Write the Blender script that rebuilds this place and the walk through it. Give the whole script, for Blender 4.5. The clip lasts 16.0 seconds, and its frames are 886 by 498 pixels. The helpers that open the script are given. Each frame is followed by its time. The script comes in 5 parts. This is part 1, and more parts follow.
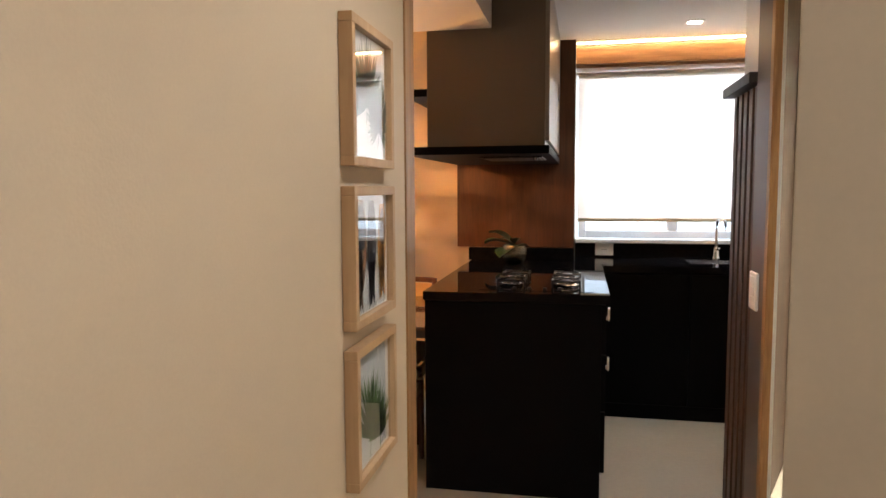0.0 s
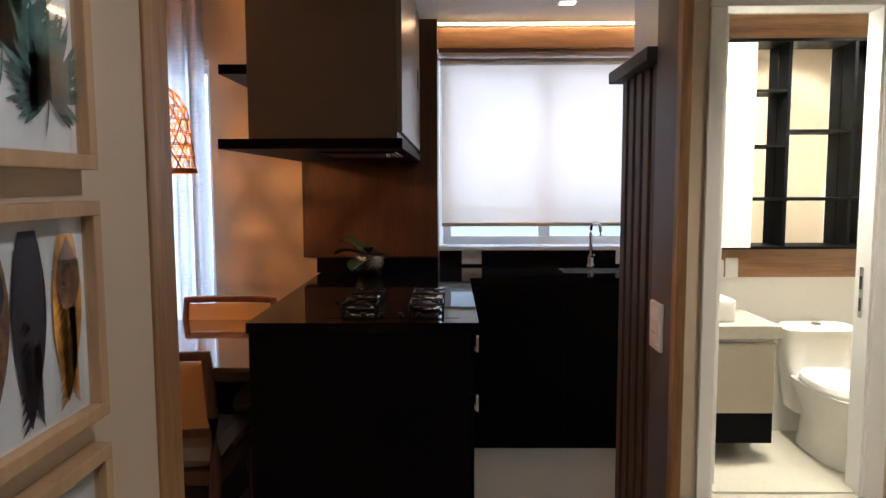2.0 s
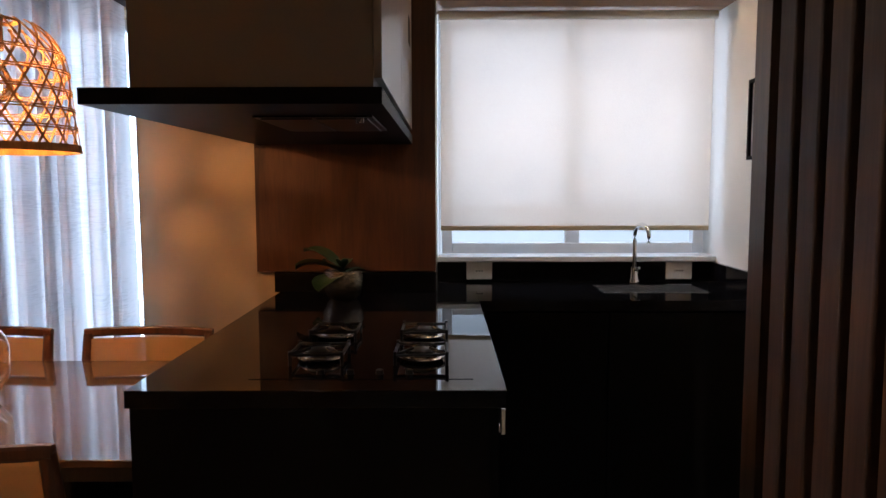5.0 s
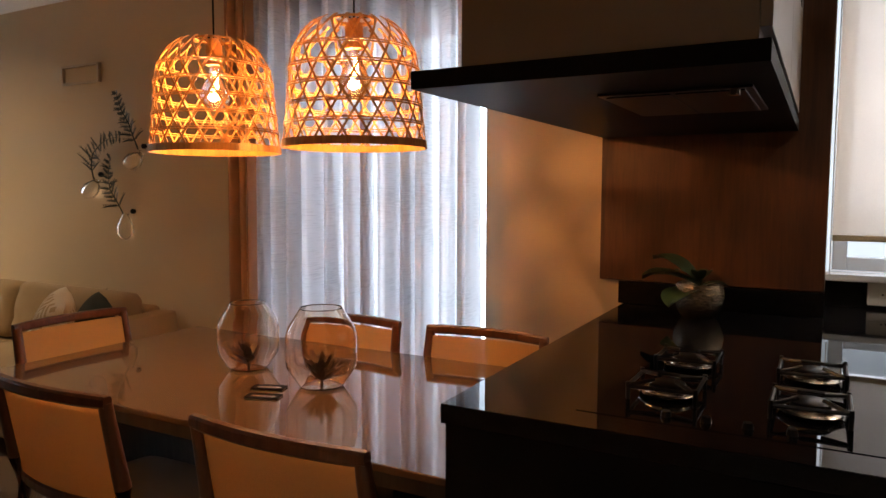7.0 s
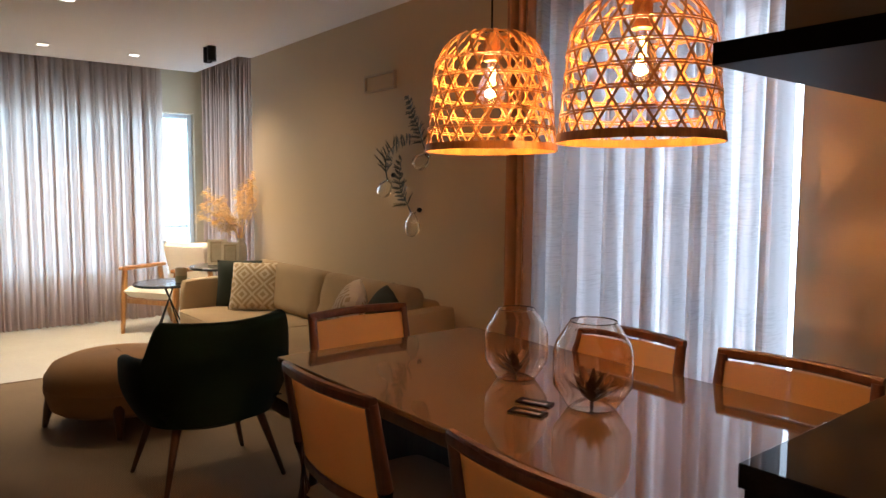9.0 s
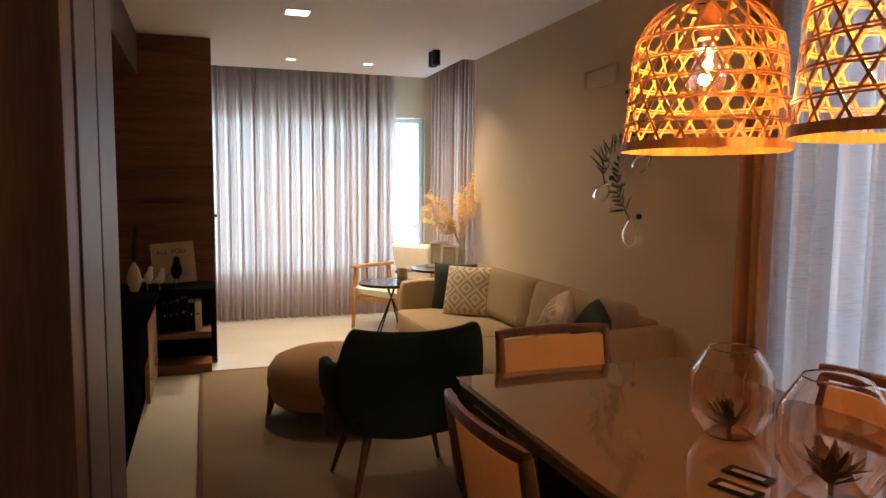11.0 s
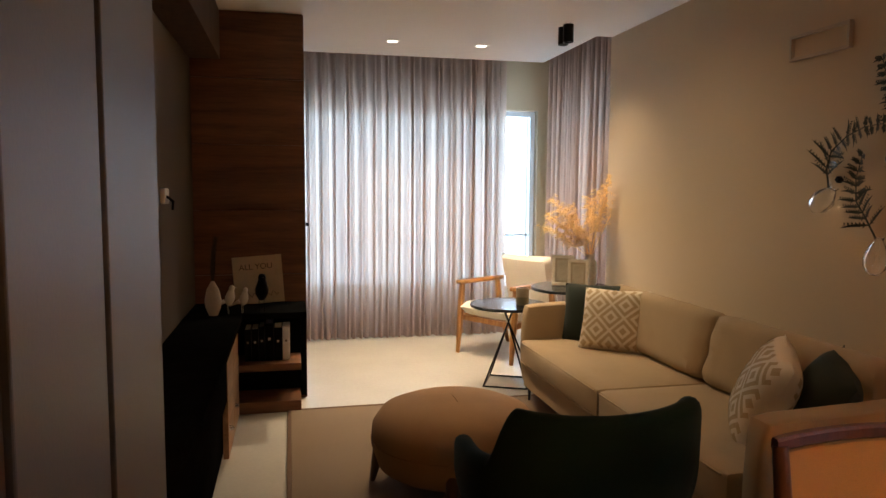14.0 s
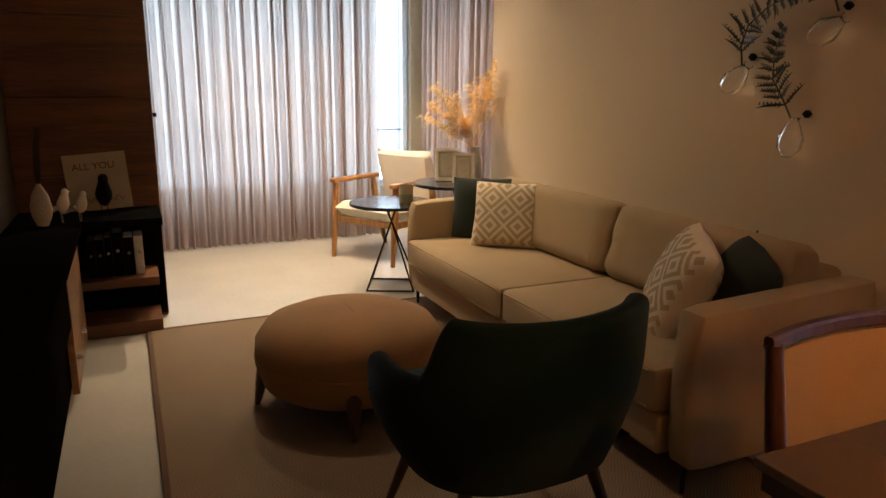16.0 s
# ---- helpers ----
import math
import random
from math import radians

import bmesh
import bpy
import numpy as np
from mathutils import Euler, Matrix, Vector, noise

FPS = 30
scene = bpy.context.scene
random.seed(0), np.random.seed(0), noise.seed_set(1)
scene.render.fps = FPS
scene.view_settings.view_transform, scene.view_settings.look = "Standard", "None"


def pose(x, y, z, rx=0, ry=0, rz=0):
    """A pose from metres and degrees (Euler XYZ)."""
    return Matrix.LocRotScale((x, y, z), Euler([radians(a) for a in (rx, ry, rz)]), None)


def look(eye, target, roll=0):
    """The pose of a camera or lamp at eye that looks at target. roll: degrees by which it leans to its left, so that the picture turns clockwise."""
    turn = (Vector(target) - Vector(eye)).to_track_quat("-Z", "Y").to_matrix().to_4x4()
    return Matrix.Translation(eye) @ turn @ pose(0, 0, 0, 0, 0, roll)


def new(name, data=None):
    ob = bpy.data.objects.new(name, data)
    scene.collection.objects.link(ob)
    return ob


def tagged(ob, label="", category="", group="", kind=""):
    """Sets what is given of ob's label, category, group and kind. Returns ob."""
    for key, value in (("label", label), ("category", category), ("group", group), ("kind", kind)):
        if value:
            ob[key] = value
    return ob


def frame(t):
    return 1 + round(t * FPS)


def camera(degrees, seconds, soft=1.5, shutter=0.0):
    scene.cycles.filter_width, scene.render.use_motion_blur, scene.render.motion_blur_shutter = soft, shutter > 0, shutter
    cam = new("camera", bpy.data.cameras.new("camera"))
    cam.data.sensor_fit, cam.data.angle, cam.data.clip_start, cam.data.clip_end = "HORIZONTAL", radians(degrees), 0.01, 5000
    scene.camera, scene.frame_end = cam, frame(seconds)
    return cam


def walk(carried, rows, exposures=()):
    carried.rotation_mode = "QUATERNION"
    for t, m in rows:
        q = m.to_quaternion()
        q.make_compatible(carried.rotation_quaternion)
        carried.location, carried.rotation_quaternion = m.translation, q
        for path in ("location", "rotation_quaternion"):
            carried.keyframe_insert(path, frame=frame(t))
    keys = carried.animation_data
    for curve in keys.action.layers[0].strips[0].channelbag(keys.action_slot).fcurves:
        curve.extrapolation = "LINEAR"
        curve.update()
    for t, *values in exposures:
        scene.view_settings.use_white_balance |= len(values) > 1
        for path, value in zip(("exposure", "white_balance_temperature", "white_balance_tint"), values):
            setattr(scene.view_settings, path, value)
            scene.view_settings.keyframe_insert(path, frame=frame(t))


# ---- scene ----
cam = camera(65.1, 16.0)
PATH = [
    (0, (0.146, 0.09, 1.405), (-0.246, 2.043, 1.231), -0.3),
    (0.5, (0.172, 0.244, 1.404), (-0.207, 2.201, 1.229), -0.1),
    (1, (0.166, 0.394, 1.415), (-0.118, 2.365, 1.237), -0.3),
    (1.5, (0.146, 0.528, 1.421), (0.019, 2.516, 1.245), -0.2),
    (2, (0.174, 0.717, 1.428), (0.149, 2.708, 1.243), -0.2),
    (2.5, (0.185, 0.866, 1.437), (0.262, 2.856, 1.255), -0.3),
    (3, (0.166, 1.052, 1.452), (0.373, 3.032, 1.264), -0.2),
    (5.5, (0.113, 1.79, 1.361), (-0.072, 3.773, 1.187), -0.1),
    (6, (0.08, 1.876, 1.355), (-0.353, 3.821, 1.183), -0.1),
    (6.5, (0.078, 1.953, 1.352), (-0.631, 3.815, 1.184), -0.1),
    (7, (0.079, 1.989, 1.351), (-0.875, 3.739, 1.188), 0.1),
    (7.5, (0.095, 2.009, 1.351), (-1.062, 3.633, 1.192), 0.3),
    (8, (0.086, 2.037, 1.348), (-1.238, 3.527, 1.187), 0.4),
    (8.5, (0.033, 2.089, 1.345), (-1.417, 3.457, 1.179), 0.2),
    (9, (-0.035, 2.154, 1.354), (-1.595, 3.395, 1.187), 0.2),
    (9.5, (-0.068, 2.214, 1.363), (-1.719, 3.331, 1.196), 0.2),
    (10, (-0.086, 2.298, 1.374), (-1.837, 3.25, 1.207), 0.2),
    (12.5, (-0.643, 2.527, 1.378), (-2.591, 2.947, 1.211), 0.4),
    (13, (-0.857, 2.518, 1.387), (-2.806, 2.933, 1.221), 0.4),
    (13.5, (-1.041, 2.483, 1.398), (-2.989, 2.904, 1.231), 0.4),
    (14, (-1.22, 2.408, 1.401), (-3.166, 2.838, 1.232), 0.3),
    (14.5, (-1.379, 2.37, 1.384), (-3.309, 2.866, 1.211), 0.3),
    (15, (-1.517, 2.395, 1.36), (-3.414, 2.998, 1.166), 0.2),
    (15.5, (-1.575, 2.38, 1.34), (-3.417, 3.117, 1.085), 0.2),
    (16, (-1.634, 2.367, 1.311), (-3.411, 3.171, 0.867), 0.4),
]
EXPOSURES = [(0, 1.0, 6300, 10), (0.5, 1.15, 5150, 10), (1.0, 0.8, 5350, 10), (1.5, 0.2, 5650, 11), (2.2, 0.0, 5750, 12), (3.0, -0.2, 5950, 12), (5.5, -0.28, 5950, 12), (6.5, -0.12, 6600, 13), (7.2, -0.15, 6900, 14), (8.5, -0.22, 6450, 13), (9.2, -0.25, 6450, 13), (10.0, -0.28, 6850, 15), (12.5, -0.38, 6700, 15), (16.0, -0.53, 6800, 16)]
walk(cam, [(t, look(eye, target, roll)) for t, eye, target, roll in PATH], EXPOSURES)

# ---- world and lights ----
world = bpy.data.worlds.new("overcast_sky")
scene.world = world
world.use_nodes = True
wn = world.node_tree
sky = wn.nodes.new("ShaderNodeTexSky")
sky.sky_type = "NISHITA"
sky.sun_disc = False
sky.sun_elevation = radians(50)
sky.sun_rotation = radians(60)
wn.links.new(sky.outputs[0], wn.nodes["Background"].inputs[0])
wn.nodes["Background"].inputs[1].default_value = 0.12


def area_light(name, m, w, h, watts, color):
    d = bpy.data.lights.new(name, "AREA")
    d.shape, d.size, d.size_y, d.energy, d.color = "RECTANGLE", w, h, watts, color
    o = new(name, d)
    o.matrix_world = m
    return o


def spot_light(name, place, watts, color, angle=100, blend=0.6, size=0.04, tilt=0.0):
    d = bpy.data.lights.new(name, "SPOT")
    d.energy, d.color, d.spot_size, d.spot_blend, d.shadow_soft_size = watts, color, radians(angle), blend, size
    o = new(name, d)
    o.location = place
    o.rotation_euler = (radians(tilt), 0, 0)
    return o


def point_light(name, place, watts, color, size):
    d = bpy.data.lights.new(name, "POINT")
    d.energy, d.color, d.shadow_soft_size = watts, color, size
    o = new(name, d)
    o.location = place
    return o


DAY = (0.62, 0.80, 1.0)
WARM = (1.0, 0.80, 0.50)
SOFT = (1.0, 0.93, 0.85)
AMBER = (1.0, 0.45, 0.14)
area_light("sky_kitchen_window", look((0.74, 5.35, 1.76), (0.74, 4.0, 1.70)), 1.3, 0.95, 15, (0.80, 0.87, 1.0))
area_light("sky_dining_window", look((-1.8, 5.3, 1.2), (-1.8, 4.0, 1.1)), 1.3, 2.1, 54, DAY)
area_light("sky_living_window", look((-8.25, 3.50, 1.33), (-7.0, 3.50, 1.31)), 2.7, 1.95, 165, (0.46, 0.74, 1.0))
area_light("sky_side_window", look((-6.88, 5.40, 1.36), (-6.88, 4.0, 1.36)), 1.4, 1.8, 85, (0.50, 0.75, 1.0))
# unseen lamps without fittings, placed to brighten the hall wall and its door
spot_light("unseen_hall_lamp", (0.45, 1.25, 2.28), 13, SOFT, 150)
spot_light("hall_back_fill", (0.45, -0.35, 2.28), 18, SOFT, 150)
spot_light("bath_lamp_a", (1.75, 4.15, 2.38), 135, (1.0, 0.925, 0.71), 125, 1.0)
spot_light("bath_lamp_b", (2.3, 4.25, 2.38), 125, (1.0, 0.925, 0.71), 125, 1.0)
spot_light("spot_lamp_a", (-5.86, 4.28, 2.38), 26, WARM, 120, 1.0)
spot_light("spot_lamp_b", (-5.76, 4.28, 2.38), 18, WARM, 120, 1.0)
spot_light("living_lamp_a", (-6.57, 3.19, 2.50), 225, (1.0, 0.82, 0.56), 122, 1.0)
spot_light("living_lamp_b", (-6.57, 3.89, 2.50), 225, (1.0, 0.82, 0.56), 122, 1.0)
spot_light("living_lamp_c", (-4.90, 3.04, 2.50), 82, WARM, 118, 1.0, 0.05, 27)
# added fill: stands in for bathroom light on the doorway wall and casing
spot_light("side_hall_fill", (1.85, 2.9, 2.31), 66, (1.0, 0.84, 0.64), 140, 1.0)
spot_light("kitchen_lamp", (0.755, 4.29, 2.31), 17, (1.0, 0.95, 0.88), 120)
for px in (-1.12, -1.68):
    point_light("pendant_lamp_glow", (px, 3.65, 1.66), 27, AMBER, 0.011)

# ---- materials ----
MATS = {}


def mat(name, color, rough=0.5, metal=0.0, vary=0.12, scale=6.0, fine=90.0, bump=0.04, coat=0.0, sheen=0.0, stretch=(1, 1, 1), spec=0.5):
    """Principled surface with two scales of colour variation and a fine relief."""
    if name in MATS:
        return MATS[name]
    m = bpy.data.materials.new(name)
    m.use_nodes = True
    nt = m.node_tree
    p = nt.nodes["Principled BSDF"]
    tc = nt.nodes.new("ShaderNodeTexCoord")
    mp = nt.nodes.new("ShaderNodeMapping")
    mp.inputs["Scale"].default_value = stretch
    nt.links.new(tc.outputs["Object"], mp.inputs[0])
    n1 = nt.nodes.new("ShaderNodeTexNoise")
    n1.inputs["Scale"].default_value = scale
    n1.inputs["Detail"].default_value = 5
    n2 = nt.nodes.new("ShaderNodeTexNoise")
    n2.inputs["Scale"].default_value = fine
    n2.inputs["Detail"].default_value = 3
    for n in (n1, n2):
        nt.links.new(mp.outputs[0], n.inputs["Vector"])
    add = nt.nodes.new("ShaderNodeMath")
    add.operation = "MULTIPLY_ADD"
    add.inputs[1].default_value = 0.35
    nt.links.new(n2.outputs[0], add.inputs[0])
    half = nt.nodes.new("ShaderNodeMath")
    half.operation = "MULTIPLY"
    half.inputs[1].default_value = 0.65
    nt.links.new(n1.outputs[0], half.inputs[0])
    nt.links.new(half.outputs[0], add.inputs[2])
    ramp = nt.nodes.new("ShaderNodeValToRGB")
    ramp.color_ramp.elements[0].position = 0.3
    ramp.color_ramp.elements[1].position = 0.7
    ramp.color_ramp.elements[0].color = [c * (1 - vary) for c in color] + [1]
    ramp.color_ramp.elements[1].color = [min(1, c * (1 + vary)) for c in color] + [1]
    nt.links.new(add.outputs[0], ramp.inputs[0])
    nt.links.new(ramp.outputs[0], p.inputs["Base Color"])
    p.inputs["Roughness"].default_value = rough
    p.inputs["Metallic"].default_value = metal
    p.inputs["Specular IOR Level"].default_value = spec
    p.inputs["Coat Weight"].default_value = coat
    p.inputs["Sheen Weight"].default_value = sheen
    if bump:
        b = nt.nodes.new("ShaderNodeBump")
        b.inputs["Strength"].default_value = bump
        b.inputs["Distance"].default_value = 0.01
        nt.links.new(n2.outputs[0], b.inputs["Height"])
        nt.links.new(b.outputs[0], p.inputs["Normal"])
    MATS[name] = m
    return m


def wood(name, dark, light, along="z", rough=0.45, ring=9.0, coat=0.0, bump=0.06):
    """Wood with long grain along one axis, streaks and fine pores."""
    if name in MATS:
        return MATS[name]
    m = bpy.data.materials.new(name)
    m.use_nodes = True
    nt = m.node_tree
    p = nt.nodes["Principled BSDF"]
    tc = nt.nodes.new("ShaderNodeTexCoord")
    oi = nt.nodes.new("ShaderNodeObjectInfo")
    off = nt.nodes.new("ShaderNodeVectorMath")
    off.operation = "MULTIPLY_ADD"
    off.inputs[1].default_value = (7, 7, 7)
    comb = nt.nodes.new("ShaderNodeCombineXYZ")
    for i in range(3):
        nt.links.new(oi.outputs["Random"], comb.inputs[i])
    nt.links.new(comb.outputs[0], off.inputs[0])
    nt.links.new(tc.outputs["Object"], off.inputs[2])
    mp = nt.nodes.new("ShaderNodeMapping")
    s = [ring, ring, ring]
    s["xyz".index(along)] = ring * 0.07
    mp.inputs["Scale"].default_value = s
    nt.links.new(off.outputs[0], mp.inputs[0])
    n1 = nt.nodes.new("ShaderNodeTexNoise")
    n1.inputs["Scale"].default_value = 1.6
    n1.inputs["Detail"].default_value = 7
    n1.inputs["Distortion"].default_value = 0.7
    n2 = nt.nodes.new("ShaderNodeTexNoise")
    n2.inputs["Scale"].default_value = 14
    n2.inputs["Detail"].default_value = 4
    for n in (n1, n2):
        nt.links.new(mp.outputs[0], n.inputs["Vector"])
    mx = nt.nodes.new("ShaderNodeMath")
    mx.operation = "MULTIPLY_ADD"
    mx.inputs[1].default_value = 0.32
    h = nt.nodes.new("ShaderNodeMath")
    h.operation = "MULTIPLY"
    h.inputs[1].default_value = 0.72
    nt.links.new(n1.outputs[0], h.inputs[0])
    nt.links.new(n2.outputs[0], mx.inputs[0])
    nt.links.new(h.outputs[0], mx.inputs[2])
    r = nt.nodes.new("ShaderNodeValToRGB")
    r.color_ramp.elements[0].position = 0.36
    r.color_ramp.elements[1].position = 0.66
    r.color_ramp.elements[0].color = list(dark) + [1]
    r.color_ramp.elements[1].color = list(light) + [1]
    nt.links.new(mx.outputs[0], r.inputs[0])
    nt.links.new(r.outputs[0], p.inputs["Base Color"])
    p.inputs["Roughness"].default_value = rough
    p.inputs["Coat Weight"].default_value = coat
    b = nt.nodes.new("ShaderNodeBump")
    b.inputs["Strength"].default_value = bump
    b.inputs["Distance"].default_value = 0.004
    nt.links.new(n2.outputs[0], b.inputs["Height"])
    nt.links.new(b.outputs[0], p.inputs["Normal"])
    MATS[name] = m
    return m


def cloth(name, color, translucent=0.0, clear=0.0, thread=420.0, vary=0.08, bump=0.25, slub=False):
    """Woven fabric: fine thread relief, soft colour drift, light let through where it is thin."""
    if name in MATS:
        return MATS[name]
    m = bpy.data.materials.new(name)
    m.use_nodes = True
    nt = m.node_tree
    p = nt.nodes["Principled BSDF"]
    out = nt.nodes["Material Output"]
    tc = nt.nodes.new("ShaderNodeTexCoord")
    n1 = nt.nodes.new("ShaderNodeTexNoise")
    n1.inputs["Scale"].default_value = 3.5
    n1.inputs["Detail"].default_value = 6
    nt.links.new(tc.outputs["Object"], n1.inputs["Vector"])
    mp = nt.nodes.new("ShaderNodeMapping")
    mp.inputs["Scale"].default_value = (8, 8, 120) if slub else (1, 1, 1)
    nt.links.new(tc.outputs["Object"], mp.inputs[0])
    n2 = nt.nodes.new("ShaderNodeTexNoise")
    n2.inputs["Scale"].default_value = 1.6 if slub else thread
    n2.inputs["Detail"].default_value = 2
    nt.links.new(mp.outputs[0], n2.inputs["Vector"])
    mixf = nt.nodes.new("ShaderNodeMath")
    mixf.operation = "ADD"
    nt.links.new(n1.outputs[0], mixf.inputs[0])
    nt.links.new(n2.outputs[0], mixf.inputs[1])
    r = nt.nodes.new("ShaderNodeValToRGB")
    r.color_ramp.elements[0].position = 0.75
    r.color_ramp.elements[1].position = 1.25 if not slub else 1.2
    r.color_ramp.elements[1].position = min(1.0, r.color_ramp.elements[1].position)
    r.color_ramp.elements[0].color = [c * (1 - vary) for c in color] + [1]
    r.color_ramp.elements[1].color = [min(1, c * (1 + vary)) for c in color] + [1]
    nt.links.new(mixf.outputs[0], r.inputs[0])
    nt.links.new(r.outputs[0], p.inputs["Base Color"])
    p.inputs["Roughness"].default_value = 0.9
    p.inputs["Sheen Weight"].default_value = 0.05
    p.inputs["Specular IOR Level"].default_value = 0.15
    b = nt.nodes.new("ShaderNodeBump")
    b.inputs["Strength"].default_value = bump
    b.inputs["Distance"].default_value = 0.002
    nt.links.new(n2.outputs[0], b.inputs["Height"])
    nt.links.new(b.outputs[0], p.inputs["Normal"])
    last = p.outputs[0]
    if translucent:
        tr = nt.nodes.new("ShaderNodeBsdfTranslucent")
        nt.links.new(r.outputs[0], tr.inputs[0])
        mix = nt.nodes.new("ShaderNodeMixShader")
        mix.inputs[0].default_value = translucent
        nt.links.new(last, mix.inputs[1])
        nt.links.new(tr.outputs[0], mix.inputs[2])
        last = mix.outputs[0]
    if clear:
        tp = nt.nodes.new("ShaderNodeBsdfTransparent")
        mix = nt.nodes.new("ShaderNodeMixShader")
        mix.inputs[0].default_value = clear
        nt.links.new(last, mix.inputs[1])
        nt.links.new(tp.outputs[0], mix.inputs[2])
        last = mix.outputs[0]
    nt.links.new(last, out.inputs[0])
    MATS[name] = m
    return m


def herringbone(name, dark, light):
    """Flat-woven wool: narrow bands of slanting yarns that turn about, with soft worn patches."""
    m = bpy.data.materials.new(name)
    m.use_nodes = True
    nt = m.node_tree
    p = nt.nodes["Principled BSDF"]

    def calc(op, a, c=None):
        n = nt.nodes.new("ShaderNodeMath")
        n.operation = op
        for k, v in enumerate((a, c)):
            if v is None:
                continue
            if isinstance(v, (int, float)):
                n.inputs[k].default_value = v
            else:
                nt.links.new(v, n.inputs[k])
        return n.outputs[0]
    tc = nt.nodes.new("ShaderNodeTexCoord")
    sep = nt.nodes.new("ShaderNodeSeparateXYZ")
    nt.links.new(tc.outputs["Object"], sep.inputs[0])
    zig = calc("PINGPONG", sep.outputs[0], 0.03)
    yarn = calc("MULTIPLY_ADD", calc("SINE", calc("MULTIPLY", calc("ADD", zig, sep.outputs[1]), 420.0)), 0.5)
    yarn.node.inputs[2].default_value = 0.5
    n1 = nt.nodes.new("ShaderNodeTexNoise")
    n1.inputs["Scale"].default_value = 2.2
    n1.inputs["Detail"].default_value = 6
    n2 = nt.nodes.new("ShaderNodeTexNoise")
    n2.inputs["Scale"].default_value = 160
    for n in (n1, n2):
        nt.links.new(tc.outputs["Object"], n.inputs["Vector"])
    t = calc("ADD", calc("MULTIPLY", yarn, 0.42), calc("ADD", calc("MULTIPLY", n1.outputs[0], 0.35), calc("MULTIPLY", n2.outputs[0], 0.25)))
    r = nt.nodes.new("ShaderNodeValToRGB")
    r.color_ramp.elements[0].position = 0.2
    r.color_ramp.elements[1].position = 0.8
    r.color_ramp.elements[0].color = (*dark, 1)
    r.color_ramp.elements[1].color = (*light, 1)
    nt.links.new(t, r.inputs[0])
    nt.links.new(r.outputs[0], p.inputs["Base Color"])
    p.inputs["Roughness"].default_value = 0.95
    p.inputs["Specular IOR Level"].default_value = 0.1
    b = nt.nodes.new("ShaderNodeBump")
    b.inputs["Strength"].default_value = 0.5
    b.inputs["Distance"].default_value = 0.003
    nt.links.new(t, b.inputs["Height"])
    nt.links.new(b.outputs[0], p.inputs["Normal"])
    MATS[name] = m
    return m


def glow(name, color, strength):
    m = bpy.data.materials.new(name)
    m.use_nodes = True
    p = m.node_tree.nodes["Principled BSDF"]
    p.inputs["Base Color"].default_value = (*color, 1)
    p.inputs["Emission Color"].default_value = (*color, 1)
    p.inputs["Emission Strength"].default_value = strength
    MATS[name] = m
    return m


def glass(name, color=(1, 1, 1), rough=0.0, ior=1.45):
    m = bpy.data.materials.new(name)
    m.use_nodes = True
    p = m.node_tree.nodes["Principled BSDF"]
    p.inputs["Base Color"].default_value = (*color, 1)
    p.inputs["Transmission Weight"].default_value = 1.0
    p.inputs["Roughness"].default_value = rough
    p.inputs["IOR"].default_value = ior
    MATS[name] = m
    return m


M_WALL = mat("wall_paint_beige", (0.60, 0.50, 0.38), 0.75, vary=0.04, scale=1.5, fine=220, bump=0.05, spec=0.25)
M_WALL_G = mat("wall_paint_greige", (0.53, 0.415, 0.28), 0.7, vary=0.04, scale=1.5, fine=220, bump=0.05, spec=0.25)
M_WHITE = mat("white_wall_paint", (0.80, 0.78, 0.74), 0.7, vary=0.02, scale=2, fine=200, bump=0.03)
M_CEIL = mat("ceiling_paint", (0.80, 0.77, 0.73), 0.8, vary=0.03, scale=1.2, fine=180, bump=0.03, spec=0.06)
M_FLOOR = mat("porcelain_floor", (0.56, 0.52, 0.44), 0.22, vary=0.06, scale=2.5, fine=40, bump=0.01)
M_BATHF = mat("bath_floor_porcelain", (0.66, 0.62, 0.50), 0.25, vary=0.05, scale=3, fine=60, bump=0.01)
M_LACQ = mat("white_lacquer", (0.82, 0.81, 0.78), 0.35, vary=0.02, scale=3, fine=150, bump=0.01)
M_DOOR = mat("beige_door_laminate", (0.46, 0.40, 0.32), 0.5, vary=0.04, scale=2, fine=160, bump=0.02)
M_TAUPE = mat("taupe_laminate", (0.125, 0.100, 0.078), 0.42, vary=0.06, scale=2, fine=140, bump=0.02)
M_TAUPE_D = mat("dark_grey_laminate", (0.105, 0.090, 0.085), 0.40, vary=0.06, scale=2, fine=140, bump=0.02)
M_GREY = mat("grey_lacquer_panel", (0.062, 0.062, 0.068), 0.45, vary=0.05, scale=2, fine=140, bump=0.02)
M_GRANITE = mat("black_granite", (0.005, 0.005, 0.006), 0.025, vary=0.5, scale=30, fine=300, bump=0.0, spec=0.10)
M_BLACK = mat("black_laminate", (0.0045, 0.0045, 0.005), 0.5, vary=0.25, scale=4, fine=200, bump=0.03, spec=0.06)
M_BLACKM = mat("black_metal", (0.012, 0.012, 0.013), 0.35, 0.6, vary=0.2, scale=10, fine=200, bump=0.02)
M_BLACKWOOD = wood("black_stained_wood", (0.008, 0.008, 0.008), (0.035, 0.032, 0.028), "z", 0.5, 14)
M_STEEL = mat("brushed_steel", (0.62, 0.61, 0.60), 0.25, 1.0, vary=0.08, scale=20, fine=300, bump=0.02, stretch=(1, 8, 1))
M_CHROME = mat("chrome", (0.80, 0.80, 0.80), 0.07, 1.0, vary=0.02, bump=0.0)
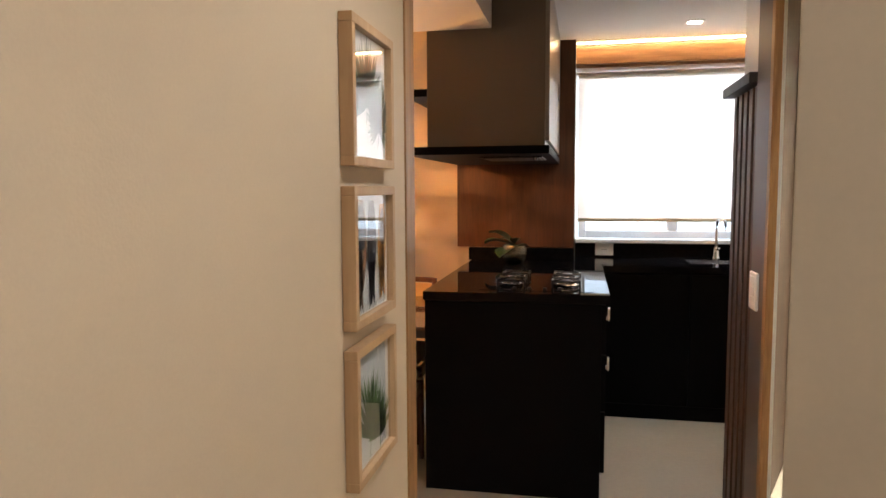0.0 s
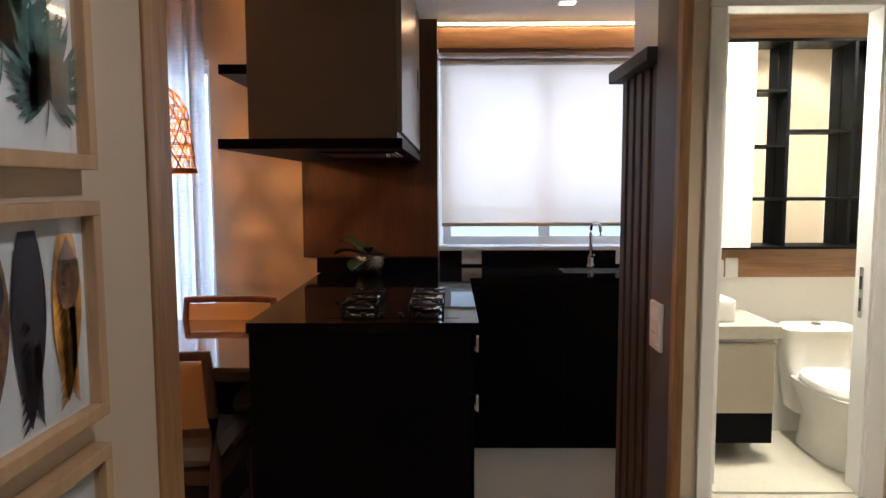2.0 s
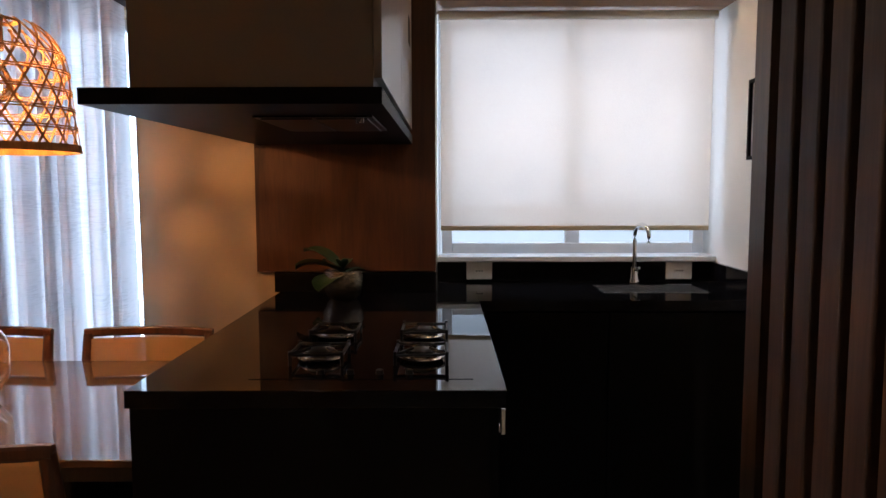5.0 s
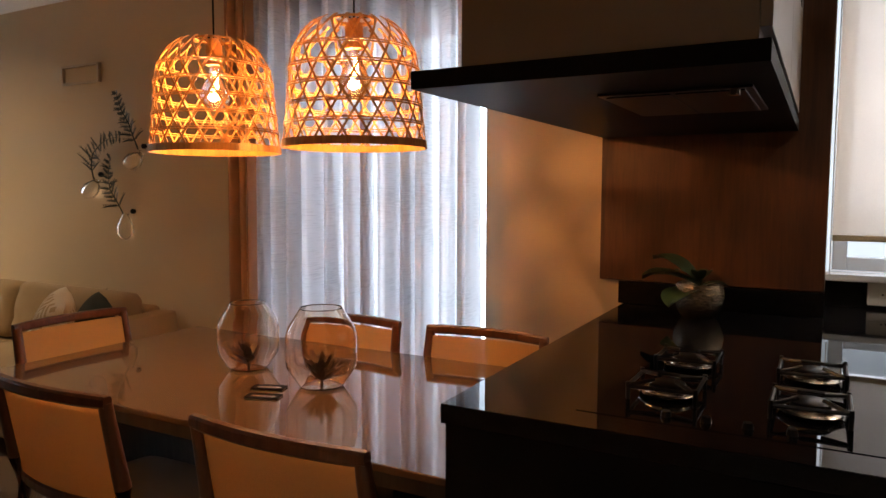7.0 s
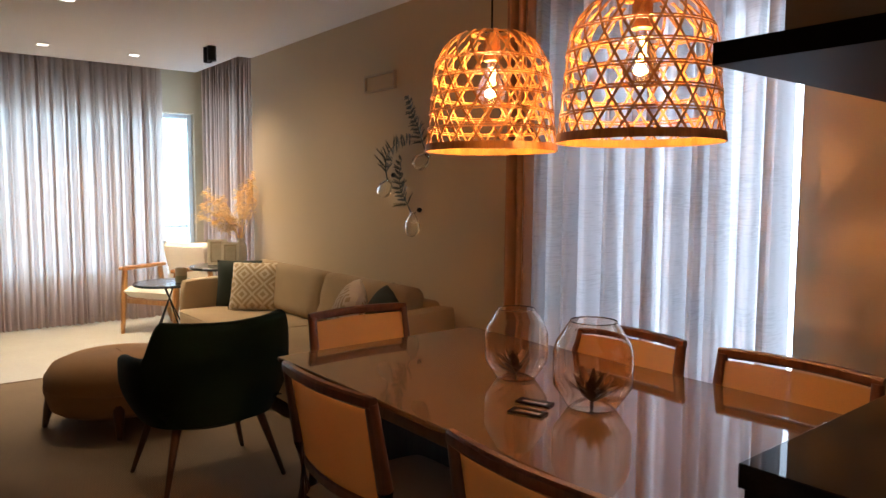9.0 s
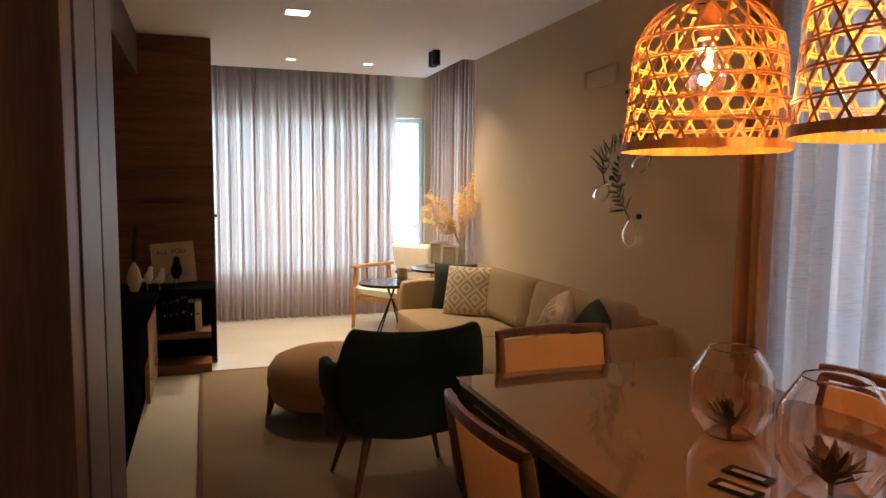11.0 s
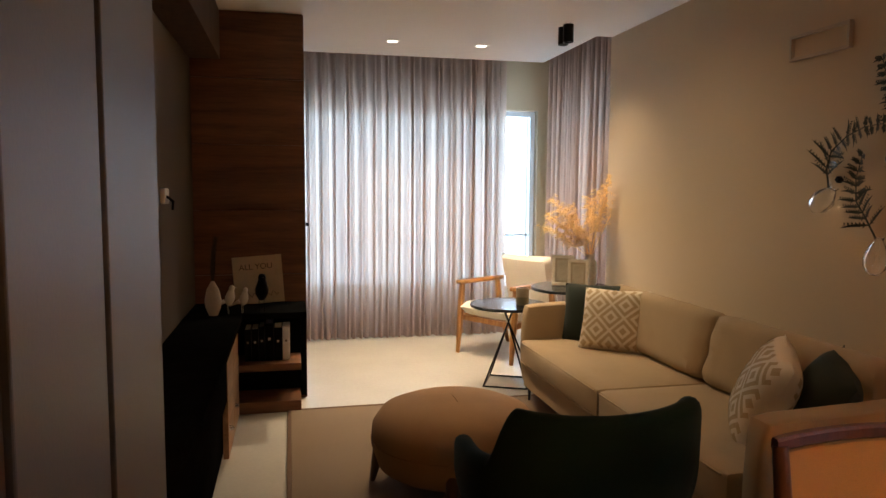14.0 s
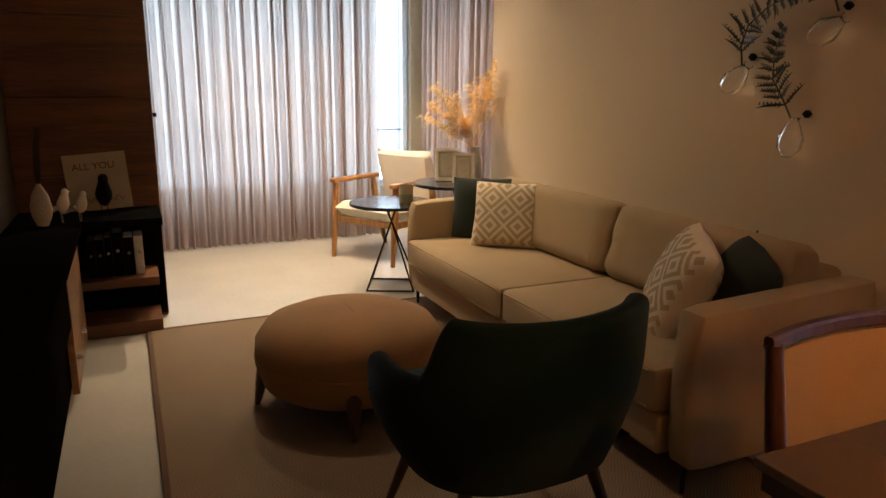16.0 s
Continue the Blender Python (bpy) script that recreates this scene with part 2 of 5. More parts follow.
M_WOODV = wood("walnut_panel_upright", (0.042, 0.0145, 0.006), (0.110, 0.041, 0.016), "z", 0.5, 9)
M_WOODX = wood("walnut_panel_level", (0.15, 0.070, 0.028), (0.33, 0.175, 0.080), "x", 0.42, 9)
M_WOODY = wood("walnut_board_level", (0.072, 0.027, 0.0125), (0.205, 0.086, 0.037), "y", 0.42, 7)
M_SLAT = wood("dark_slat_wood", (0.030, 0.014, 0.008), (0.085, 0.042, 0.024), "z", 0.5, 12)
M_TRIM = wood("oak_trim", (0.24, 0.12, 0.045), (0.45, 0.26, 0.11), "z", 0.45, 14)
M_FRAME = wood("pale_pine_frame", (0.45, 0.28, 0.15), (0.55, 0.37, 0.21), "z", 0.5, 9)
M_CHAIRW = wood("dark_chair_wood", (0.040, 0.013, 0.006), (0.10, 0.036, 0.016), "z", 0.4, 18, coat=0.2)
M_ARMW = wood("honey_beech", (0.32, 0.13, 0.04), (0.52, 0.26, 0.09), "z", 0.4, 16)
M_LEGW = wood("walnut_leg", (0.055, 0.022, 0.010), (0.13, 0.055, 0.025), "z", 0.42, 18)
M_TABLE = mat("taupe_glass_top", (0.092, 0.060, 0.040), 0.06, vary=0.06, scale=2, fine=30, bump=0.0, coat=0.35)
M_SOFA = cloth("sofa_fabric", (0.33, 0.235, 0.138))
M_POUF = cloth("pouf_velvet", (0.29, 0.160, 0.074), vary=0.12)
M_GREEN = cloth("dark_green_velvet", (0.0028, 0.0125, 0.0085), vary=0.2)
M_SEAT = cloth("grey_seat_fabric", (0.24, 0.21, 0.18))
M_CREAM = cloth("cream_upholstery", (0.74, 0.68, 0.59))
M_RUG = herringbone("rug_taupe", (0.158, 0.110, 0.072), (0.30, 0.216, 0.146))
M_CURT = cloth("sheer_curtain", (0.54, 0.52, 0.53), translucent=0.55, clear=0.05, slub=True, vary=0.10, bump=0.1)
M_CURTL = cloth("living_sheer_curtain", (0.50, 0.37, 0.30), translucent=0.60, clear=0.03, slub=False, vary=0.05, bump=0.1)
M_DRAPE = cloth("tan_drape", (0.40, 0.215, 0.125), translucent=0.15, vary=0.1, bump=0.15)
M_BLIND = cloth("roller_blind_fabric", (0.83, 0.77, 0.70), translucent=0.55, clear=0.17, vary=0.03, bump=0.05)
M_HEM = cloth("blind_hem_fabric", (0.50, 0.42, 0.28))
M_CANE = cloth("cane_webbing", (0.55, 0.34, 0.14), translucent=0.35, clear=0.12, thread=420, vary=0.06, bump=0.3)
M_BAMBOO = wood("bamboo_strip", (0.32, 0.135, 0.032), (0.58, 0.28, 0.07), "z", 0.5, 20)
M_GLASS = glass("clear_glass")
M_GLASSA = glass("amber_tint_glass", (1.0, 0.90, 0.80))
M_PANE = glass("window_pane", (1, 1, 1), 0.0, 1.05)
M_MIRROR = mat("mirror", (0.90, 0.90, 0.88), 0.02, 1.0, vary=0.0, bump=0.0)
M_CERAMIC = mat("white_ceramic", (0.82, 0.80, 0.74), 0.12, vary=0.02, bump=0.0)
M_PLASTIC = mat("white_plastic", (0.78, 0.77, 0.74), 0.35, vary=0.02, bump=0.0)
M_ALU = mat("white_window_frame", (0.72, 0.75, 0.78), 0.35, vary=0.03, bump=0.0)
M_LED = glow("warm_led", (1.0, 0.66, 0.34), 22.0)
M_LEDW = glow("downlight_glow", (1.0, 0.90, 0.74), 6.0)
M_BULB = glow("filament_glow", (1.0, 0.62, 0.22), 14.0)

# ---- mesh helpers ----


def box(x0, x1, y0, y1, z0, z1, bevel=0.0, seg=2, bm=None):
    b = bmesh.new()
    bmesh.ops.create_cube(b, size=1)
    for v in b.verts:
        v.co = Vector((x0 + (v.co.x + 0.5) * (x1 - x0), y0 + (v.co.y + 0.5) * (y1 - y0), z0 + (v.co.z + 0.5) * (z1 - z0)))
    if bevel:
        bmesh.ops.bevel(b, geom=list(b.edges), offset=bevel, segments=seg, profile=0.5, affect="EDGES")
    return merge(bm, b) if bm else b


def merge(bm, other):
    me = bpy.data.meshes.new("scratch")
    other.to_mesh(me)
    other.free()
    bm.from_mesh(me)
    bpy.data.meshes.remove(me)
    return bm


def rod(p, q, r0, r1=None, seg=12, bm=None):
    r1 = r0 if r1 is None else r1
    p, q = Vector(p), Vector(q)
    b = bmesh.new()
    bmesh.ops.create_cone(b, cap_ends=True, segments=seg, radius1=r0, radius2=r1, depth=(q - p).length)
    m = Matrix.Translation((p + q) / 2) @ (q - p).to_track_quat("Z", "Y").to_matrix().to_4x4()
    bmesh.ops.transform(b, matrix=m, verts=b.verts)
    return merge(bm, b) if bm else b


def lathe(profile, seg=32, bm=None):
    b = bmesh.new()
    rings = []
    for r, z in profile:
        if r < 1e-5:
            rings.append([b.verts.new((0, 0, z))])
        else:
            rings.append([b.verts.new((r * math.cos(2 * math.pi * i / seg), r * math.sin(2 * math.pi * i / seg), z)) for i in range(seg)])
    for a, c in zip(rings, rings[1:]):
        for i in range(seg):
            j = (i + 1) % seg
            if len(a) == 1 and len(c) == 1:
                continue
            if len(a) == 1:
                b.faces.new((a[0], c[i], c[j]))
            elif len(c) == 1:
                b.faces.new((a[i], a[j], c[0]))
            else:
                b.faces.new((a[i], a[j], c[j], c[i]))
    bmesh.ops.recalc_face_normals(b, faces=b.faces)
    return merge(bm, b) if bm else b


def tube(points, r, seg=8, bm=None):
    b = bmesh.new()
    pts = [Vector(p) for p in points]
    rings = []
    for i, p in enumerate(pts):
        d = (pts[min(i + 1, len(pts) - 1)] - pts[max(i - 1, 0)]).normalized()
        q = d.to_track_quat("Z", "Y")
        rr = r[i] if isinstance(r, (list, tuple)) else r
        rings.append([b.verts.new(p + q @ Vector((rr * math.cos(2 * math.pi * k / seg), rr * math.sin(2 * math.pi * k / seg), 0))) for k in range(seg)])
    for a, c in zip(rings, rings[1:]):
        for k in range(seg):
            b.faces.new((a[k], a[(k + 1) % seg], c[(k + 1) % seg], c[k]))
    b.faces.new(rings[0][::-1])
    b.faces.new(rings[-1])
    return merge(bm, b) if bm else b


def sheet(nu, nv, f, bm=None):
    b = bmesh.new()
    g = [[b.verts.new(f(i / nu, j / nv)) for j in range(nv + 1)] for i in range(nu + 1)]
    for i in range(nu):
        for j in range(nv):
            b.faces.new((g[i][j], g[i + 1][j], g[i + 1][j + 1], g[i][j + 1]))
    return merge(bm, b) if bm else b


def puff(w, d, h, edge=0.35, n=14, crown=0.3, bm=None):
    """A stuffed cushion lying flat: rounded outline, fuller in the middle."""
    b = bmesh.new()
    top, bot = [], []
    for i in range(n + 1):
        ra, rb = [], []
        for j in range(n + 1):
            u, v = i / n * 2 - 1, j / n * 2 - 1
            t = max(0.0, (1 - u ** 4) * (1 - v ** 4)) ** edge
            pinch = 1 - 0.05 * (1 - abs(u)) * abs(v) ** 6 - 0.05 * (1 - abs(v)) * abs(u) ** 6
            z = h / 2 * t * (1 - crown * (u * u + v * v) / 2)
            x, y = u * w / 2 * pinch, v * d / 2 * pinch
            ra.append(b.verts.new((x, y, z)))
            rb.append(b.verts.new((x, y, -z)) if 0 < i < n and 0 < j < n else ra[-1])
        top.append(ra)
        bot.append(rb)
    for i in range(n):
        for j in range(n):
            b.faces.new((top[i][j], top[i + 1][j], top[i + 1][j + 1], top[i][j + 1]))
            q = (bot[i][j], bot[i][j + 1], bot[i + 1][j + 1], bot[i + 1][j])
            if len(set(q)) == 4:
                try:
                    b.faces.new(q)
                except ValueError:
                    pass
    bmesh.ops.recalc_face_normals(b, faces=b.faces)
    return merge(bm, b) if bm else b


def moved(b, m):
    bmesh.ops.transform(b, matrix=m, verts=b.verts)
    return b


def part(name, bm, material, parent=None, label="", smooth=False):
    me = bpy.data.meshes.new(name)
    bm.to_mesh(me)
    bm.free()
    me.materials.append(material)
    if smooth:
        me.polygons.foreach_set("use_smooth", [True] * len(me.polygons))
        me.set_sharp_from_angle(angle=radians(38))
    ob = new(name, me)
    if parent:
        ob.parent = parent
    if label:
        tagged(ob, label)
    return ob


def piece(name, me, m, parent):
    ob = new(name, me)
    ob.parent = parent
    ob.matrix_basis = m
    return ob


def mesh_of(bm, name, material, smooth=False):
    me = bpy.data.meshes.new(name)
    bm.to_mesh(me)
    bm.free()
    me.materials.append(material)
    if smooth:
        me.polygons.foreach_set("use_smooth", [True] * len(me.polygons))
    return me


def thing(name, label, category, m=None, group=""):
    ob = new(name)
    ob.empty_display_size = 0.1
    if m:
        ob.matrix_basis = m
    return tagged(ob, label, category, group)


def setting(name, bm, material, label, category="wall"):
    return tagged(part(name, bm, material), label, category, "", "structure")


# ---- large structure ----
H, HK, HB = 2.53, 2.333, 2.42
f = box(-8.1, 1.56, -0.8, 5.1, -0.12, 0)
setting("floor", f, M_FLOOR, "pale beige polished porcelain floor", "floor")
setting("floor_bath", box(1.38, 2.6, 3.82, 4.62, 0.002, 0.012), M_BATHF, "cream polished porcelain bathroom floor", "floor")
setting("floor_hall", box(1.56, 2.75, -0.8, 5.1, -0.12, 0), M_FLOOR, "pale beige polished porcelain floor of the side hall", "floor")

# north wall of dining and living with the balcony door opening
b = box(-1.21, -0.66, 4.745, 5.0, 0, H)
box(-2.40, -1.21, 4.745, 5.0, 2.14, H, bm=b)
box(-6.07, -2.40, 4.745, 5.0, 0, H, bm=b)
setting("wall_north", b, M_WALL_G, "greige painted living room wall")
# living bay: side wall and window wall
b = box(-6.22, -6.07, 5.0, 5.25, 0, 2.75)
box(-8.1, -7.55, 5.0, 5.25, 0, 2.75, bm=b)
box(-7.55, -6.22, 5.0, 5.25, 2.22, 2.75, bm=b)
box(-7.55, -6.22, 5.0, 5.25, 0, 0.5, bm=b)
setting("wall_bay_side", b, M_WALL_G, "greige painted wall round the side window")
b = box(-8.1, -7.9, 1.5, 2.35, 0, 2.75)
box(-8.1, -7.9, 4.85, 5.0, 0, 2.75, bm=b)
box(-8.1, -7.9, 2.35, 4.85, 2.20, 2.75, bm=b)
box(-8.1, -7.9, 2.35, 4.85, 0, 0.42, bm=b)
setting("wall_west", b, M_WALL_G, "greige painted wall round the wide living room window")
b = box(-8.1, -5.98, 1.5, 1.75, 0, 2.75)
box(-5.98, -1.66, 1.5, 1.80, 0, H, bm=b)
# taupe panelling, toned down further: the wall's shade is put into its colour
setting("wall_south", b, mat("shaded_taupe_panel", (0.105, 0.083, 0.060), 0.6, vary=0.06, scale=2, fine=160, bump=0.04, spec=0.2), "taupe panelled wall behind the media unit, shade darkening its colour")
# hall
b = box(-1.66, -0.285, -0.8, 1.76, 0, H)
setting("wall_hall", b, M_WALL, "beige painted hall wall carrying three framed pictures")
setting("trim_hall_end", box(-0.36, -0.281, 1.762, 1.85, 0, HK - 0.002, 0.002), M_TRIM, "oak trim on the end of the hall wall", "trim")
setting("wall_hall_end", box(-1.66, -0.362, 1.762, 1.80, 0, H), M_WALL, "beige painted end of the hall wall")
setting("wall_back", box(-0.285, 2.75, -0.8, -0.65, 0, H), M_WALL, "beige painted wall closing the hall")
setting("wall_hall_side", box(2.6, 2.75, -0.65, 4.8, 0, H), M_WHITE, "cream painted wall of the side hall and bathroom")
# wall with the bathroom door
b = box(1.14, 1.33, 3.80, 3.90, 0, H)
box(2.06, 2.6, 3.80, 3.90, 0, H, bm=b)
box(1.33, 2.06, 3.80, 3.90, 2.21, H, bm=b)
setting("wall_bath_front", b, M_WALL, "beige painted wall round the bathroom doorway")
setting("wall_bath_back", box(1.412, 2.6, 4.62, 4.8, 0, H), M_WHITE, "cream bathroom back wall")
setting("wall_kitchen_side", box(1.385, 1.412, 3.90, 5.1, 0, H), M_WHITE, "white painted wall between kitchen and bathroom")
# made-up slanted filler, given the slat colour so this edge stays dark
b = box(0, 0.03, 0, 0.937, 0, H)
for v in b.verts:
    v.co.x += 0.79 + 0.35 * v.co.y / 0.937
    v.co.y = 2.91 + v.co.y * 0.886 / 0.937
setting("wall_partition", b, M_SLAT, "slanted filler wall between kitchen and side hall, coloured dark")
# added cover that keeps the lit wall end dark; no actual trim
setting("trim_partition_end", box(1.108, 1.1385, 3.800, 3.905, 0, HK - 0.004, 0.002), M_SLAT, "added dark cover over the pale end of the bathroom wall", "trim")
# kitchen window wall
b = box(-0.66, 0.10, 4.93, 5.1, 0, H)
box(0.10, 1.385, 4.93, 5.1, 0, 1.03, bm=b)
box(0.10, 1.385, 4.93, 5.1, 2.16, H, bm=b)
setting("wall_kitchen_window", b, M_WHITE, "white painted wall round the kitchen window")
setting("wall_kitchen_column", box(-0.66, 0.092, 4.64, 4.93, 0, HK), M_WALL_G, "greige wall block behind the walnut panel")
setting("trim_walnut_panel", box(-0.664, 0.096, 4.615, 4.64, 1.02, HK - 0.002, 0.002), M_WOODV, "walnut wall panel with upright grain above the hob", "panel")

# ceilings
setting("ceiling", box(-7.14, -0.285, 1.5, 4.62, H, H + 0.12), M_CEIL, "smooth off-white painted ceiling", "ceiling")
setting("ceiling_edge", box(-6.05, -0.66, 4.62, 4.745, H, H + 0.12), M_CEIL, "off-white ceiling strip along the north wall", "ceiling")
setting("ceiling_bay", box(-8.1, -5.95, 1.5, 5.25, 2.75, 2.9), M_CEIL, "white curtain recess in the ceiling", "ceiling")
setting("ceiling_kitchen", box(-0.66, 1.385, 1.762, 4.60, HK, HK + 0.2), M_CEIL, "white lowered kitchen ceiling", "ceiling")
setting("ceiling_kitchen_slot", box(-0.66, 1.385, 4.60, 4.93, HK + 0.05, HK + 0.2), M_CEIL, "ceiling slot over the kitchen window", "ceiling")
setting("ceiling_hall", box(-0.285, 2.6, -0.65, 1.762, HK, HK + 0.2), M_CEIL, "off-white hall ceiling", "ceiling")
setting("ceiling_side", box(1.385, 2.6, 1.762, 3.80, HK, HK + 0.2), M_CEIL, "off-white side hall ceiling", "ceiling")
setting("ceiling_bath", box(1.412, 2.6, 3.90, 4.62, HB, HB + 0.1), M_CEIL, "white bathroom ceiling", "ceiling")
setting("ceiling_soffit", box(-0.95, -0.254, 1.74, 3.19, 2.105, HK - 0.002), M_CEIL, "lowered plaster soffit beside the hood cabinet", "ceiling")

# ---- outside ----
def backdrop(name, bm):
    return setting(name, bm, M_HAZE, "bright hazy daylight beyond the windows", "backdrop")


M_HAZE = glow("hazy_daylight", (0.80, 0.91, 1.0), 0.78)
backdrop("backdrop_north", box(-12, 6, 8.0, 8.1, -3, 8))
backdrop("backdrop_west", box(-12.1, -12.0, -2, 8.0, -3, 8))


# ---- windows ----
def window(name, x0, x1, z0, z1, mullions, rails, label, m):
    """A white metal window in the plane y = 0, with its panes."""
    w = thing(name, label, "window", m)
    w["kind"] = "structure"
    t = 0.05
    fb = box(x0, x0 + t, -0.03, 0.03, z0, z1, 0.004)
    box(x1 - t, x1, -0.03, 0.03, z0, z1, 0.004, bm=fb)
    box(x0 + t, x1 - t, -0.03, 0.03, z1 - t, z1, 0.004, bm=fb)
    box(x0 + t, x1 - t, -0.03, 0.03, z0, z0 + t, 0.004, bm=fb)
    part("window_frame", fb, M_ALU, w)
    xs = [x0 + t] + [x0 + (x1 - x0) * k for k in mullions] + [x1 - t]
    for x in xs[1:-1]:
        part("mullion", box(x - 0.035, x + 0.035, -0.025, 0.025, z0 + t, z1 - t, 0.003), M_ALU, w)
    for z in rails:
        part("rail", box(x0 + t, x1 - t, -0.02, 0.02, z - 0.014, z + 0.014, 0.003), M_ALU, w)
    for a, c in zip(xs, xs[1:]):
        g = part("pane", box(a, c, -0.003, 0.003, z0 + t, z1 - t), M_PANE, w)
        g.visible_shadow = False
    return w


window("window_1", 0.12, 1.37, 1.06, 2.16, (0.5,), (), "white kitchen window with two sashes behind a blind", pose(0, 5.03, 0))
window("window_2", -2.38, -1.22, 0.02, 2.13, (0.5,), (), "white balcony door with glass panes behind the dining curtain", pose(0, 4.90, 0))
window("window_3", -4.84, -2.36, 0.43, 2.19, (0.33, 0.66), (0.95,), "wide white living room window behind a sheer curtain", pose(-7.98, 0, 0, 0, 0, -90))
window("window_4", -7.54, -6.23, 0.51, 2.21, (0.5,), (0.95,), "white side window behind a sheer curtain", pose(0, 5.12, 0))
setting("window_sill", box(0.10, 1.385, 4.87, 5.0, 1.032, 1.058, 0.004), M_ALU, "white kitchen window sill", "sill")


# ---- curtains and blind ----
def curtain(name, length, z0, z1, folds, amp, seed, material, label, m, flare=0.0):
    rng = random.Random(seed)
    ph = [rng.uniform(-0.9, 0.9) for _ in range(folds + 2)]
    am = [rng.uniform(0.6, 1.25) for _ in range(folds + 2)]

    def f(u, v):
        k = u * folds
        i = int(k)
        t = k - i
        t = t * t * (3 - 2 * t)
        p = ph[i] * (1 - t) + ph[i + 1] * t
        a = am[i] * (1 - t) + am[i + 1] * t
        low = 1 - v
        y = amp * (0.75 + 0.45 * low) * a * math.sin(2 * math.pi * k + 1.6 * p + 0.5 * p * low)
        y += 0.22 * amp * math.sin(2 * math.pi * k * 2.0 + 2.6 * p + 0.5 * low)
        x = u * length - 0.15 * length / folds * math.sin(2 * (2 * math.pi * k + 1.6 * p)) * (1.1 - 0.25 * low) + 0.010 * math.sin(2 * math.pi * k * 0.5 + 0.8 * low) + flare * low * low * (u - 0.5)
        return Vector((x, y, z0 + v * (z1 - z0)))
    c = thing(name, label, "curtain", m)
    part("fabric", sheet(folds * 22, 10, f), material, c, smooth=True)
    part("heading_tape", box(-0.0, length, -0.012, 0.012, z1, z1 + 0.025, 0.003), M_LACQ, c)
    return c


curtain("dining_curtain", 1.265, 0.015, 2.50, 12, 0.062, 3, M_CURT, "pale sheer linen curtain drawn across the balcony door", pose(-2.47, 4.63, 0))
curtain("side_drape", 0.17, 0.015, 2.50, 3, 0.040, 9, M_DRAPE, "tan side drape hanging beside the sheer dining curtain", pose(-2.60, 4.60, 0))
curtain("living_curtain", 1.90, 0.015, 2.70, 32, 0.036, 5, M_CURTL, "greyish sheer curtain drawn across the wide living room window", pose(-7.66, 2.53, 0, 0, 0, 90))
curtain("bay_curtain", 1.28, 0.015, 2.70, 20, 0.045, 8, M_CURTL, "greyish sheer curtain across the side window", pose(-7.42, 4.80, 0))

bl = thing("roller_blind", "cream translucent roller blind lowered over the kitchen window", "blind", pose(0, 4.86, 0))
part("fabric", box(0.115, 1.340, -0.0015, 0.0015, 1.200, 2.13), M_BLIND, bl)
part("hem_bar", box(0.115, 1.340, -0.006, 0.006, 1.178, 1.200, 0.003), M_HEM, bl, "tan fabric hem bar")
part("roller", rod((0.11, 0.0, 2.14), (1.35, 0.0, 2.14), 0.02), M_LACQ, bl, smooth=True)
part("pull_chain", tube([(0.112, -0.03, 2.13), (0.110, -0.032, 1.6), (0.112, -0.03, 1.06)], 0.0025, 6), M_PLASTIC, bl)

# valance and cove light over the kitchen window
b = box(0.098, 1.383, 4.70, 4.73, 2.19, 2.30, 0.002)
box(0.098, 1.383, 4.73, 4.926, 2.17, 2.19, bm=b)
setting("trim_window_valance", b, M_WOODX, "walnut valance board over the kitchen window, lit by a warm strip", "trim")
setting("trim_side_valance", box(1.335, 1.365, 4.0, 4.698, 2.19, 2.30, 0.002), M_WOODY, "walnut valance board along the kitchen side wall", "trim")
led = thing("cove_light", "warm light strip in the ceiling slot above the walnut valance", "strip light")
part("strip", box(0.105, 1.32, 4.665, 4.685, 2.312, 2.320), M_LED, led)
part("strip", box(1.305, 1.323, 4.0, 4.66, 2.312, 2.320), M_LED, led)


def downlight(x, y, z, m_glow, r=0.05):
    d = thing("downlight", "small square recessed downlight with a white rim", "downlight", pose(x, y, z), "recessed downlights")
    fb = box(-r, r, -r, -r + 0.012, -0.006, 0.0, 0.001)
    box(-r, r, r - 0.012, r, -0.006, 0.0, 0.001, bm=fb)
    box(-r, -r + 0.012, -r + 0.012, r - 0.012, -0.006, 0, 0.001, bm=fb)
    box(r - 0.012, r, -r + 0.012, r - 0.012, -0.006, 0, 0.001, bm=fb)
    part("rim", fb, M_LACQ, d)
    part("lens", box(-r + 0.012, r - 0.012, -r + 0.012, r - 0.012, -0.004, -0.001), m_glow, d)
    return d


downlight(0.755, 4.29, HK, M_LEDW)
# invented fitting, out of view, for the added side hall fill
downlight(1.85, 2.9, HK, M_LEDW)
downlight(-6.57, 3.19, H, M_LEDW)
downlight(-6.57, 3.89, H, M_LEDW)
downlight(-4.90, 3.04, H, M_LEDW, 0.085)

# ---- hall ----
tp = thing("tall_end_panel", "dark grey laminate wall panel with an oak edge strip", "wall panel")
part("panel", box(0.69, 0.712, 2.335, 2.50, 0.0, HK - 0.003, 0.002), M_TAUPE_D, tp)
part("edge_strip", box(0.688, 0.712, 2.30, 2.333, 0.0, HK - 0.003, 0.002), M_TRIM, tp, "oak edge strip")
part("back_panel", box(0.7368, 0.760, 2.45, 2.91, 0.0, HK - 0.003), M_LACQ, tp)
sw = thing("light_switch", "white plastic light switch plate on the grey panel", "switch")
part("plate", box(0.680, 0.690, 2.388, 2.478, 1.015, 1.135, 0.004), M_PLASTIC, sw)
for k in range(3):
    part("rocker", box(0.677, 0.680, 2.405, 2.461, 1.03 + k * 0.032, 1.058 + k * 0.032, 0.001), M_LACQ, sw)
st = thing("slatted_panel", "dark wood slatted panel with a black cap board", "wall panel")
